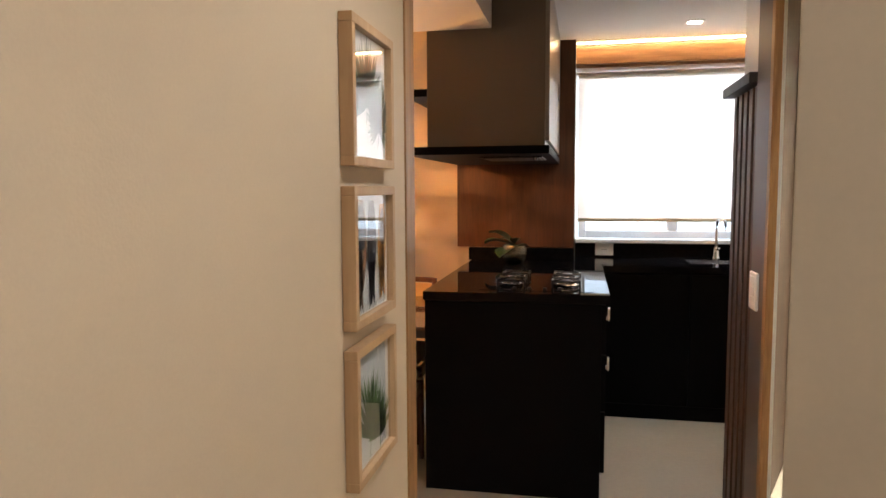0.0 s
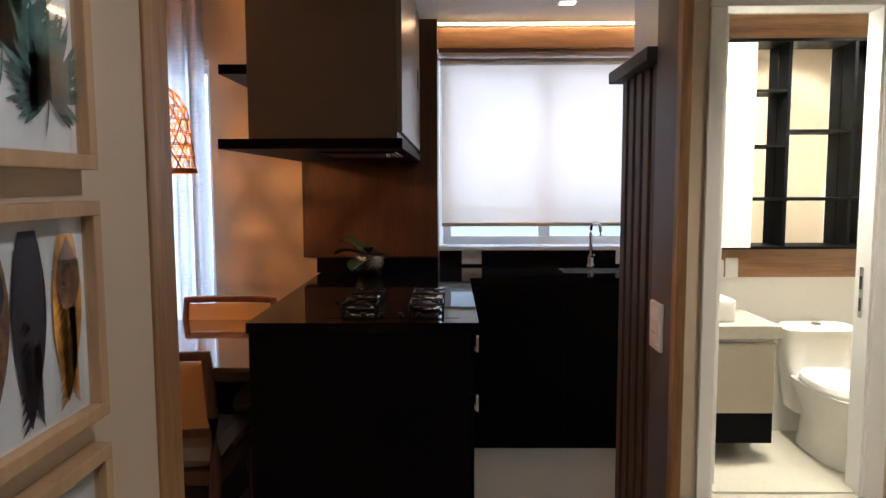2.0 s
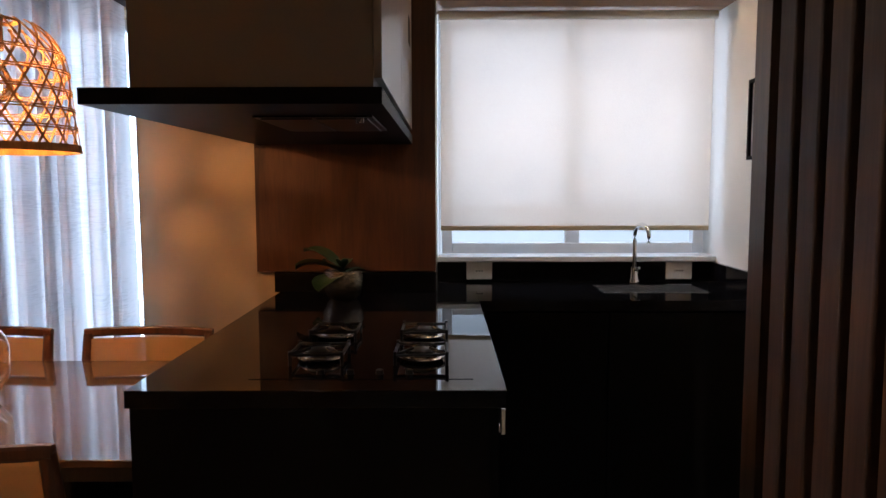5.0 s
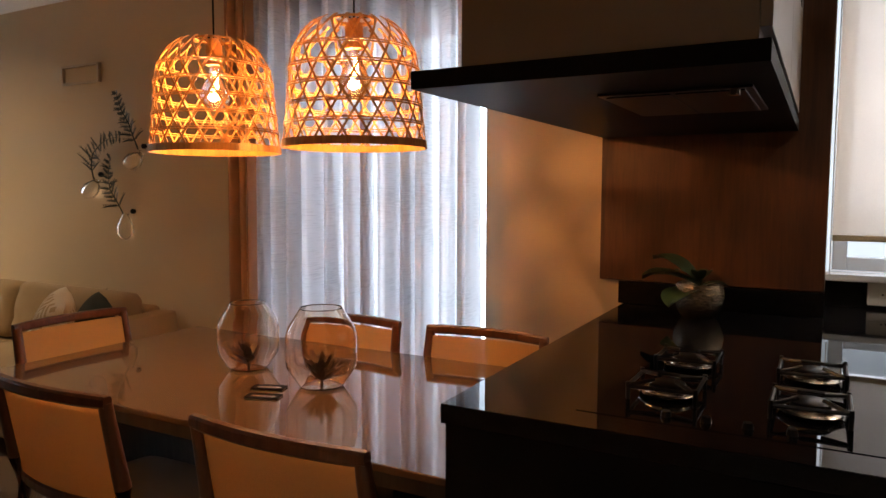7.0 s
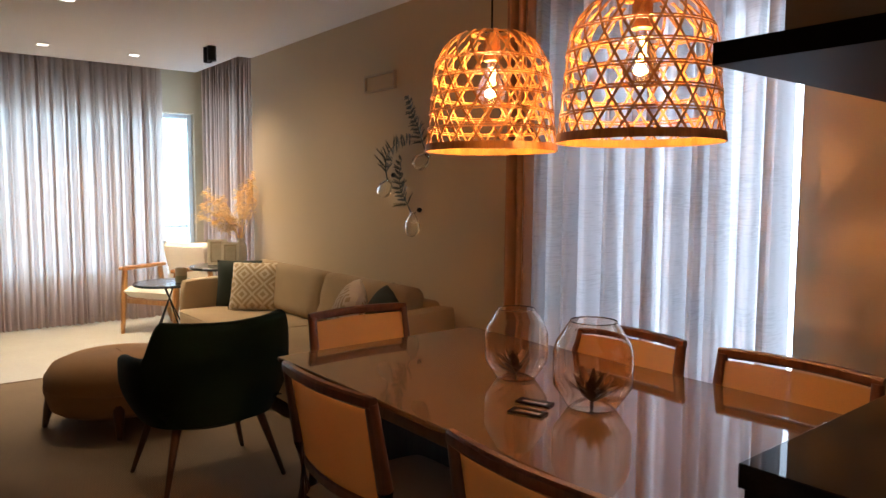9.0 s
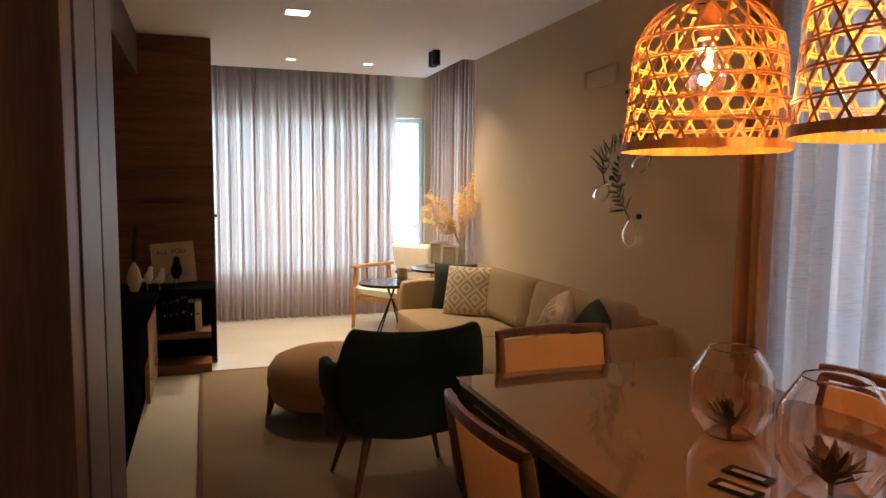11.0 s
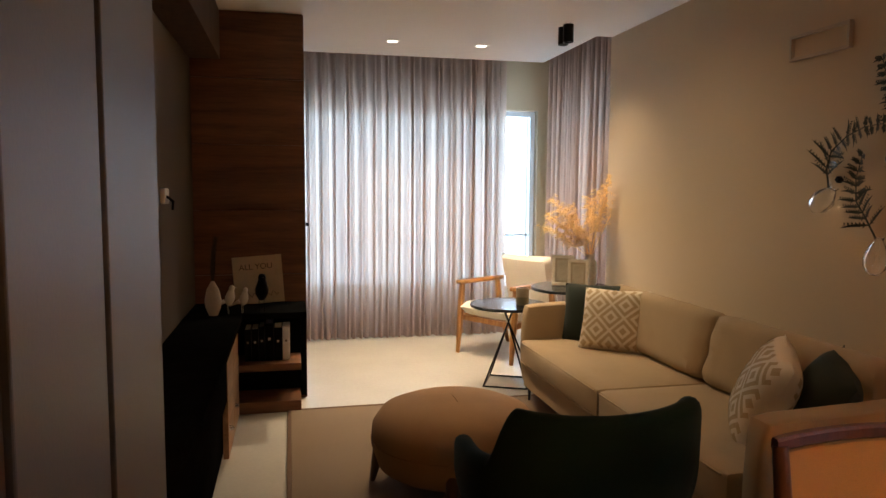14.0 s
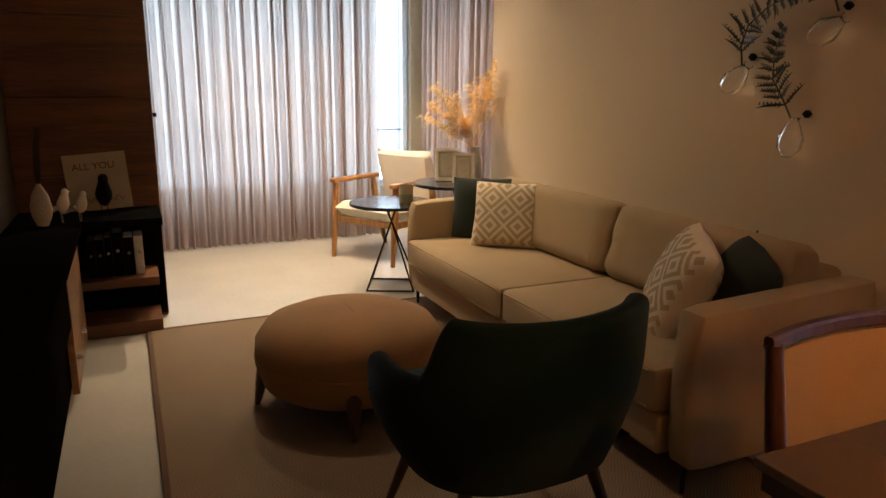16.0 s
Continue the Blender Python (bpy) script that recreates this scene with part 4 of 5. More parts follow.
# ---- dining ----
tb = thing("dining_table", "taupe glass-topped dining table on a dark wood frame", "table")
part("tabletop", box(-2.335, -0.572, 3.220, 4.142, 0.738, 0.756, 0.003), M_TABLE, tb)
part("apron", box(-2.325, -0.572, 3.232, 4.130, 0.700, 0.7375, 0.002), M_BLACKWOOD, tb)
for x in (-2.05, -0.85):
    part("leg", box(x - 0.05, x + 0.05, 3.36, 4.00, 0.0, 0.6995, 0.004), M_BLACKWOOD, tb)
part("stretcher", box(-2.0, -0.9, 3.65, 3.71, 0.25, 0.33, 0.003), M_BLACKWOOD, tb)


def bent_rail(w, f, hy, hz, n=14):
    """A chamfered bar of width w along x that follows f(u) -> (y, z), closed at both ends."""
    b = bmesh.new()
    sec = [(-1, -0.6), (-0.6, -1), (0.6, -1), (1, -0.6), (1, 0.6), (0.6, 1), (-0.6, 1), (-1, 0.6)]
    rings = []
    for i in range(n + 1):
        y, z = f(i / n)
        k = 0.9 if i in (0, n) else 1.0
        rings.append([b.verts.new(((i / n - 0.5) * w, y + k * hy * p, z + k * hz * q)) for p, q in sec])
    for r0, r1 in zip(rings, rings[1:]):
        for j in range(8):
            b.faces.new((r0[j], r0[(j + 1) % 8], r1[(j + 1) % 8], r1[j]))
    b.faces.new(rings[0])
    b.faces.new(rings[-1])
    bmesh.ops.recalc_face_normals(b, faces=b.faces)
    return b


def dining_chair(m, lab):
    """Faces local +y; the back's outer face lies near y = -0.25."""
    c = thing("dining_chair", lab, "chair", m, "chairs round the table")
    sx = 0.225
    bow = lambda u: -0.235 - 0.030 * (1 - (2 * u - 1) ** 2)
    part("top_rail", bent_rail(0.468, lambda u: (bow(u) - 0.010, 0.848 + 0.003 * (1 - (2 * u - 1) ** 2)), 0.013, 0.016), M_CHAIRW, c)
    part("lower_rail", bent_rail(0.43, lambda u: (bow(u) + 0.045, 0.560), 0.012, 0.017), M_CHAIRW, c)
    for s in (-1, 1):
        part("back_leg", tube([(s * (sx - 0.005), -0.30, 0.0), (s * sx, -0.235, 0.22), (s * sx, -0.190, 0.44), (s * sx, -0.205, 0.62), (s * (sx - 0.004), -0.243, 0.845)], [0.013, 0.02, 0.024, 0.021, 0.017], 10), M_CHAIRW, c, smooth=True)
        part("front_leg", tube([(s * (sx + 0.005), 0.235, 0.0), (s * sx, 0.215, 0.43)], [0.013, 0.022], 10), M_CHAIRW, c, smooth=True)
        part("side_rail", box(s * sx - 0.012, s * sx + 0.012, -0.18, 0.205, 0.36, 0.415, 0.004), M_CHAIRW, c)
    part("front_rail", box(-sx + 0.013, sx - 0.013, 0.195, 0.22, 0.36, 0.415, 0.004), M_CHAIRW, c)
    part("back_rail", box(-sx + 0.013, sx - 0.013, -0.195, -0.17, 0.36, 0.415, 0.004), M_CHAIRW, c)
    part("cane_panel", sheet(14, 8, lambda u, v: Vector(((u - 0.5) * 0.425, bow(u) + 0.045 * (1 - v) - 0.006, 0.565 + v * 0.262))), M_CANE, c, "woven cane back panel", True)
    part("cane_panel", sheet(14, 8, lambda u, v: Vector(((u - 0.5) * 0.425, bow(u) + 0.045 * (1 - v) + 0.004, 0.565 + v * 0.262))), M_CANE, c, "woven cane back panel", True)
    part("seat", moved(puff(0.47, 0.44, 0.10, 0.22), pose(0, 0.02, 0.455)), M_SEAT, c, "padded grey seat", True)
    return c


lab = "dark wood dining chair with a cane back and grey seat"
dining_chair(pose(-0.89, 3.285, 0), lab)
dining_chair(pose(-1.635, 3.275, 0), lab)
dining_chair(pose(-0.95, 3.945, 0, 0, 0, 180), lab)
dining_chair(pose(-1.54, 3.945, 0, 0, 0, 180), lab)
dining_chair(pose(-2.265, 3.675, 0, 0, 0, -90), lab)


def glass_vase(x, y, s, lab):
    v = thing("glass_vase", lab, "vase", pose(x, y, 0.7565) @ Matrix.Scale(s, 4), "glass vases on the table")
    prof = [(0, 0.0), (0.065, 0.0), (0.075, 0.006), (0.118, 0.07), (0.12, 0.10), (0.12, 0.17), (0.112, 0.20), (0.072, 0.262), (0.070, 0.266), (0.0695, 0.262), (0.1095, 0.199), (0.1175, 0.17), (0.1175, 0.10), (0.1155, 0.071), (0.073, 0.010), (0, 0.006)]
    part("vessel", lathe([(r * 0.99, z) for r, z in prof], 40), M_GLASSA, v, "clear glass vessel", True).visible_shadow = False
    b = None
    rng = random.Random(int(s * 1000))
    for k in range(34):
        a, el = rng.uniform(0, 360), rng.uniform(5, 65)
        q = sheet(5, 2, lambda u, w: Vector(((w - 0.5) * 0.024 * math.sin(math.pi * (0.1 + 0.85 * u)), 0.082 * u, 0.02 * u * u + 0.006 * abs(w - 0.5))))
        moved(q, pose(0, 0, 0.022 + 0.013 * (k % 3), el, 0, a))
        b = merge(b, q) if b else q
    rod((0, 0, 0.007), (0, 0, 0.03), 0.006, 0.006, 8, bm=b)
    part("succulent", b, mat("dry_succulent", (0.045, 0.020, 0.014), 0.6, vary=0.4, scale=20), v, "dark dried succulent", True)
    return v


glass_vase(-1.25, 3.65, 0.92, "large faceted glass vase with a dark succulent")
glass_vase(-1.60, 3.70, 0.85, "smaller faceted glass vase with a dark succulent")
for cx, cy in ((-1.374, 3.552), (-1.325, 3.475)):
    c = thing("coaster", "small dark rectangular coaster lying on the table", "coaster", pose(cx, cy, 0.7565, 0, 0, 20) @ Matrix.Scale(0.85, 4), "coasters on the table")
    b = box(-0.06, 0.06, -0.027, -0.015, 0, 0.006, 0.001)
    box(-0.06, 0.06, 0.015, 0.027, 0, 0.006, 0.001, bm=b)
    box(-0.06, -0.045, -0.015, 0.015, 0, 0.006, 0.001, bm=b)
    box(0.045, 0.06, -0.015, 0.015, 0, 0.006, 0.001, bm=b)
    part("rim", b, M_BLACK, c)
    part("inlay", box(-0.045, 0.045, -0.015, 0.015, 0.0, 0.004), M_STEEL, c)


# ---- pendant lamps ----
def shade_r(z):
    """Radius of the woven dome at height z above its rim."""
    if z < 0.20:
        return 0.207 - 0.02 * z / 0.20
    t = min(1.0, (z - 0.20) / 0.172)
    return 0.06 + (0.187 - 0.06) * math.sqrt(max(0.0, 1 - t ** 2.1))


def ribbon(rate, z0, z1, w, n=26):
    """One bamboo strip climbing the dome while it turns by rate for each metre of height."""
    b = bmesh.new()
    rows = []
    for i in range(n + 1):
        z = z0 + (z1 - z0) * (1 - (1 - i / n) ** 1.35)
        r, a = shade_r(z), rate * (z - z0)
        rows.append(Vector((r * math.cos(a), r * math.sin(a), z)))
    vs = []
    for i, p in enumerate(rows):
        d = (rows[min(i + 1, n)] - rows[max(i - 1, 0)]).normalized()
        nrm = Vector((p.x, p.y, 0.25 * max(0, p.z - 0.2))).normalized()
        s = d.cross(nrm).normalized() * w / 2
        o = nrm * 0.0012
        vs.append([b.verts.new(p + s + o), b.verts.new(p - s + o), b.verts.new(p - s - o), b.verts.new(p + s - o)])
    for a, c in zip(vs, vs[1:]):
        for k in range(4):
            b.faces.new((a[k], a[(k + 1) % 4], c[(k + 1) % 4], c[k]))
    return b


def hoop(z, h, t=0.003, seg=64):
    r0, r1 = shade_r(z), shade_r(z + h)
    return lathe([(r0 + t, z), (r1 + t, z + h), (r1 - 0.001, z + h), (r0 - 0.001, z), (r0 + t, z)], seg)


STRIPS = 20
M_STRIP = M_BAMBOO
WEAVE = 0.052
rib_a = mesh_of(ribbon(radians(180 / STRIPS / WEAVE), 0.015, 0.362, 0.0062), "strip", M_STRIP)
rib_b = mesh_of(ribbon(radians(-180 / STRIPS / WEAVE), 0.015, 0.362, 0.0062), "strip", M_STRIP)
hoops = [mesh_of(hoop(0.067 + WEAVE * k + dz, 0.0040), "hoop", M_STRIP, True) for k in range(5) for dz in (-0.0045, 0.0025)]


def pendant(x, y, z, turn):
    p = thing("pendant_lamp", "woven bamboo dome pendant lamp, lit, hanging over the table", "pendant lamp", pose(x, y, z, 0, 0, turn), "pendants over the table")
    sh = part("shade", hoop(0.0, 0.022, 0.004, 72), M_BAMBOO, p, "woven bamboo shade", True)
    for k in range(STRIPS):
        piece("strip", rib_a, pose(0, 0, 0, 0, 0, 360 * k / STRIPS), sh)
        piece("strip", rib_b, pose(0, 0, 0, 0, 0, 360 * (k + 0.5) / STRIPS), sh)
    for me in hoops:
        piece("hoop", me, Matrix(), sh)
    piece("hoop", mesh_of(lathe([(0.066, 0.362), (0.068, 0.368), (0.056, 0.372), (0.052, 0.366), (0.066, 0.362)], 40), "top_ring", M_BAMBOO, True), Matrix(), sh)
    b = None
    for a in range(3):
        d = Vector((math.cos(a * 2.094), math.sin(a * 2.094), 0))
        b = rod((d.x * 0.012, d.y * 0.012, 0.372), (d.x * 0.058, d.y * 0.058, 0.368), 0.0025, 0.0025, 6, bm=b)
    part("spider", b, M_BLACKM, p)
    part("socket", lathe([(0, 0.37), (0.014, 0.37), (0.026, 0.345), (0.026, 0.285), (0.022, 0.282), (0, 0.282)], 20), wood("socket_wood", (0.30, 0.14, 0.05), (0.5, 0.26, 0.1), "z", 0.5, 20), p, "turned wooden socket", True)
    bulb = part("bulb", lathe([(0, 0.283), (0.014, 0.283), (0.016, 0.262), (0.030, 0.235), (0.046, 0.195), (0.046, 0.175), (0.034, 0.150), (0.014, 0.139), (0, 0.138)], 24), M_GLASS, p, "clear glass bulb", True)
    bulb.visible_shadow = False
    fil = tube([(0.0, 0, 0.262), (0.006, 0.002, 0.21), (-0.006, -0.002, 0.21), (0.004, 0.004, 0.25), (0.008, -0.004, 0.205), (-0.008, 0.003, 0.20), (0.006, -0.006, 0.19), (-0.010, 0.0, 0.185), (0.010, 0.004, 0.18)], 0.0048, 6)
    fo = part("filament", fil, M_BULB, bulb, "glowing filament")
    part("cable", rod((0, 0, 0.37), (0, 0, H - z - 0.02), 0.003), M_BLACK, p)
    part("ceiling_rose", lathe([(0, H - z - 0.001), (0.05, H - z - 0.001), (0.05, H - z - 0.02), (0, H - z - 0.022)], 24), M_BLACKM, p)
    return p


pendant(-1.125, 3.66, 1.478, 4)
pendant(-1.685, 3.66, 1.478, 13)

# ---- living room ----
rg = thing("area_rug", "flat taupe woven rug with a herringbone weave and bound edge", "rug")
part("field", box(-5.60, -2.72, 2.40, 4.32, 0.0, 0.012, 0.002), M_RUG, rg)
b = box(-5.622, -5.60, 2.378, 4.342, 0, 0.014, 0.003)
box(-2.72, -2.698, 2.378, 4.342, 0, 0.014, 0.003, bm=b)
box(-5.60, -2.72, 2.378, 2.40, 0, 0.014, 0.003, bm=b)
box(-5.60, -2.72, 4.32, 4.342, 0, 0.014, 0.003, bm=b)
part("binding", b, cloth("rug_binding", (0.13, 0.075, 0.045)), rg, "dark brown bound edge")

def soft_block(w, d, h, r, n=12, wrinkle=0.0, seed=0.0):
    """A stuffed block about the origin with round edges, a slight swell and gathered cloth."""
    b = bmesh.new()
    bmesh.ops.create_cube(b, size=2)
    bmesh.ops.subdivide_edges(b, edges=list(b.edges), cuts=n, use_grid_fill=True)
    half = Vector((w / 2, d / 2, h / 2))
    for v in b.verts:
        u = v.co.copy()
        core = Vector([max(-half[k] + r, min(half[k] - r, u[k] * half[k])) for k in range(3)])
        out = Vector([u[k] * half[k] for k in range(3)]) - core
        q = core + (out.normalized() * r if out.length > 1e-6 else out)
        swell = 1 + 0.07 * (1 - u.x ** 2) * (1 - u.z ** 2)
        q.y *= swell
        near = abs(u.x) ** 3
        k = wrinkle * (0.35 + near) * math.sin(38 * q.x + 21 * q.z + seed) * math.sin(17 * q.z - 9 * q.x + 2 * seed)
        v.co = q + Vector((0, k, 0.5 * k))
    return b


sf = thing("sofa", "tan fabric two-seat sofa with slim metal legs", "sofa")
SL, SG, SR = -5.45, -4.29, -3.255
part("base", box(SL, SR, 3.885, 4.69, 0.13, 0.272, 0.012), M_SOFA, sf)
for x0, x1 in ((SL - 0.125, SL - 0.002), (SR + 0.002, SR + 0.128)):
    arm = soft_block(x1 - x0, 0.80, 0.535, 0.03, 10)
    for v in arm.verts:
        v.co.z += 0.03 * (v.co.z > 0) * (v.co.y + 0.4) / 0.8
    part("arm", moved(arm, pose((x0 + x1) / 2, 4.315, 0.385)), M_SOFA, sf, smooth=True)
part("back_frame", box(SL, SR, 4.575, 4.715, 0.13, 0.70, 0.04, 4), M_SOFA, sf, smooth=True)
for x0, x1 in ((SL, SG - 0.002), (SG + 0.002, SR)):
    sc = part("seat_cushion", moved(soft_block(x1 - x0, 0.66, 0.168, 0.032, 14), pose((x0 + x1) / 2, 4.185, 0.359)), M_SOFA, sf, smooth=True)
    part("piping", tube([(x0 + 0.03, 3.853, 0.425), (x1 - 0.03, 3.853, 0.425)], 0.004, 6), M_SOFA, sc)
    part("piping", tube([(x0 + 0.03, 3.853, 0.300), (x1 - 0.03, 3.853, 0.300)], 0.004, 6), M_SOFA, sc)
    w = x1 - x0 - 0.01
    part("back_cushion", moved(soft_block(w, 0.17, 0.36, 0.06, 16, 0.009, x0), pose((x0 + x1) / 2, 4.505, 0.612, -14, 0, 0)), M_SOFA, sf, smooth=True)
for x in (SL - 0.06, SR + 0.06):
    for y in (3.95, 4.66):
        part("leg", rod((x, y, 0.0), (x, y, 0.125), 0.008, 0.012, 12), M_BLACKM, sf, "slim dark metal leg")

M_PATT = cloth("patterned_cushion_cloth", (0.62, 0.54, 0.42))
M_PATT2 = cloth("cushion_pattern_tan", (0.40, 0.30, 0.18))
M_CDARK = cloth("dark_green_cushion_cloth", (0.022, 0.028, 0.022))


def cushion(m, size, patterned, lab):
    c = thing("throw_cushion", lab, "cushion", m, "cushions on the sofa")
    h = 0.19
    part("cover", puff(size, size, h, 0.5, 22), M_PATT if patterned else M_CDARK, c, smooth=True)
    if patterned:
        # raised woven diamonds that follow the swell of the cover
        def lift(x, y, s):
            u, v = 2 * x / size, 2 * y / size
            t = max(0.0, (1 - u ** 4) * (1 - v ** 4)) ** 0.5
            return s * (h / 2 * t * (1 - 0.3 * (u * u + v * v) / 2) + 0.0018)
        for s in (1, -1):
            b = bmesh.new()
            P = size / 2.5
            for i in range(-2, 3):
                for j in range(-4, 5):
                    if (i + j) % 2:
                        continue
                    cx, cy = i * P * 0.5, j * P * 0.5
                    for ro, ri in ((0.23, 0.15), (0.075, 0.0)):
                        for k in range(4):
                            a0, a1 = k * math.pi / 2, (k + 1) * math.pi / 2
                            for q in range(3):
                                e0 = Vector((math.cos(a0), math.sin(a0))).lerp(Vector((math.cos(a1), math.sin(a1))), q / 3)
                                e1 = Vector((math.cos(a0), math.sin(a0))).lerp(Vector((math.cos(a1), math.sin(a1))), (q + 1) / 3)
                                pts = [(cx + e.x * r * P * 1.9, cy + e.y * r * P * 1.9) for e, r in ((e0, ri), (e0, ro), (e1, ro), (e1, ri))]
                                if all(abs(px) < size * 0.46 and abs(py) < size * 0.46 for px, py in pts):
                                    vs = [b.verts.new((px, py, lift(px, py, s))) for px, py in (pts if ri else pts[:3])]
                                    b.faces.new(vs if s > 0 else vs[::-1])
            part("woven_pattern", b, M_PATT2, c, "tan woven diamond pattern")
    return c


cushion(pose(-5.355, 4.33, 0.600, 74, 0, 57), 0.40, False, "dark green throw cushion leaning against the sofa arm")
cushion(pose(-5.085, 4.335, 0.610, 67, 0, 50), 0.40, True, "cream throw cushion with tan diamonds, leaning on the sofa")
cushion(pose(-3.575, 4.235, 0.605, 66, 10, -34), 0.40, True, "cream throw cushion with tan diamonds, tipped on the sofa end")
cushion(pose(-3.45, 4.38, 0.585, 62, 12, -36), 0.40, False, "dark green throw cushion in the sofa corner")

pf = thing("pouf", "round brown upholstered pouf on short wooden legs", "pouf", pose(-4.34, 3.16, 0.012))
part("cushion", lathe([(0, 0.095), (0.33, 0.095), (0.365, 0.118), (0.395, 0.21), (0.39, 0.300), (0.35, 0.358), (0.27, 0.390), (0.14, 0.405), (0, 0.41)], 56), M_POUF, pf, "round stuffed top", True)
part("seam", moved(lathe([(0.396, 0.232), (0.400, 0.236), (0.396, 0.240), (0.392, 0.236), (0.396, 0.232)], 56), Matrix()), M_POUF, pf)
part("button_seam", tube([(-0.385, 0, 0.300), (-0.26, 0, 0.388), (0, 0, 0.412), (0.26, 0, 0.388), (0.385, 0, 0.300)], 0.003, 6), M_POUF, pf)
for a in range(4):
    d = Vector((math.cos(a * math.pi / 2 + 1.31), math.sin(a * math.pi / 2 + 1.31), 0))
    part("leg", tube([(d.x * 0.395, d.y * 0.395, 0.0), (d.x * 0.375, d.y * 0.375, 0.10), (d.x * 0.345, d.y * 0.345, 0.20)], [0.014, 0.026, 0.040], 10), M_LEGW, pf, "tapered wooden leg", True)


def tub_chair(m):
    c = thing("tub_chair", "dark green velvet tub chair on splayed wooden legs", "armchair", m)

    def top(a):
        t = min(1, max(0, (abs(a) - 46) / 20))
        t = t * t * (3 - 2 * t)
        return (0.748 + 0.014 * min(1, abs(a) / 46)) * (1 - t) + 0.600 * t - 0.03 * max(0, abs(a) - 66) / 46

    def shell(u, v):
        a = (u * 2 - 1) * 112
        ra = radians(a - 90)
        end = min(1, (1 - abs(u * 2 - 1)) / 0.06)
        th = 0.030 * math.sqrt(max(0.02, end * (2 - end)))
        zt = top(a)
        zb = 0.315
        # profile: up the outside, over the rounded top, down the inside
        if v < 0.45:
            k, off, roll = v / 0.45, th, 0
        elif v > 0.55:
            k, off, roll = (1 - v) / 0.45, -th, 0
        else:
            k, roll = 1, (v - 0.45) / 0.10
            off = th * math.cos(math.pi * roll)
        lean = 0.78 + 0.22 * math.sin(0.5 * math.pi * min(1, k * 1.35)) + 0.04 * k * max(0, math.cos(ra + math.pi / 2))
        z = zb + (zt - zb) * k + (th * math.sin(math.pi * roll) if roll else 0)
        rx, ry = 0.335 * lean + off, 0.30 * lean + off
        cc, ss = math.cos(ra), math.sin(ra)
        return Vector((rx * math.copysign(abs(cc) ** 0.78, cc), ry * math.copysign(abs(ss) ** 0.78, ss), z))
    part("shell", sheet(110, 60, shell), M_GREEN, c, "curved padded back and arms", True)
    part("seat", moved(puff(0.56, 0.58, 0.17, 0.25, 16), pose(0, 0.06, 0.385)), M_GREEN, c, smooth=True)
    part("underframe", moved(lathe([(0, 0.285), (0.22, 0.285), (0.275, 0.32), (0.27, 0.35), (0, 0.35)], 32), Matrix.Diagonal((1, 0.95, 1, 1))), M_GREEN, c, smooth=True)
    for sx in (-1, 1):
        for sy in (-1, 1):
            part("leg", tube([(sx * 0.275, sy * 0.24, 0.0), (sx * 0.19, sy * 0.16, 0.31)], [0.010, 0.021], 10), M_LEGW, c, "tapered wooden leg", True)
    return c


tub_chair(pose(-3.235, 3.275, 0.012, 0, 0, 91))

# side tables
M_TTOP = mat("black_blue_tabletop", (0.014, 0.016, 0.020), 0.22, vary=0.2, scale=6, bump=0.01)


def side_table(x, y, h, r, lab):
    t = thing("side_table", lab, "side table", pose(x, y, 0), "round side tables")
    part("tabletop", lathe([(0, h - 0.022), (r - 0.004, h - 0.022), (r, h - 0.018), (r, h - 0.004), (r - 0.004, h), (0, h)], 48), M_TTOP, t, smooth=True)
    n = 4
    b = None
    base = [(0.22 * math.cos(2 * math.pi * k / n + 0.35), 0.22 * math.sin(2 * math.pi * k / n + 0.35), 0.006) for k in range(n)]
    for k in range(n):
        q = base[k]
        part("leg", rod(q, (-q[0] * 0.25, -q[1] * 0.25, h - 0.022), 0.006), M_BLACKM, t, "thin metal leg")
        b = rod(q, base[(k + 1) % n], 0.006, bm=b)
    part("base_ring", b, M_BLACKM, t)
    return t


side_table(-5.98, 3.95, 0.585, 0.280, "low round side table with a black top beside the sofa")
side_table(-6.02, 4.46, 0.690, 0.310, "taller round side table with a black top in the corner")
mg = thing("mug", "two-tone grey and green ceramic mug on the side table", "mug", pose(-5.91, 4.03, 0.5855) @ Matrix.Scale(1.15, 4))
part("body", lathe([(0, 0.0), (0.038, 0.0), (0.040, 0.004), (0.040, 0.05), (0.0385, 0.05), (0.0385, 0.006), (0, 0.006)], 28), mat("mug_green", (0.24, 0.22, 0.14), 0.4, vary=0.1), mg, smooth=True)
part("upper_band", lathe([(0.040, 0.0505), (0.041, 0.105), (0.037, 0.105), (0.036, 0.0505), (0.040, 0.0505)], 28), mat("mug_tan", (0.42, 0.33, 0.22), 0.4, vary=0.1), mg, "tan glazed upper band", True)
part("handle", tube([(-0.04, 0, 0.03), (-0.065, 0, 0.04), (-0.068, 0, 0.07), (-0.04, 0, 0.085)], 0.006, 8), mat("mug_tan", (0.42, 0.33, 0.22)), mg, smooth=True)
M_SILV = mat("aged_silver_frame", (0.62, 0.57, 0.46), 0.45, 0.1, vary=0.2, scale=30, bump=0.1)
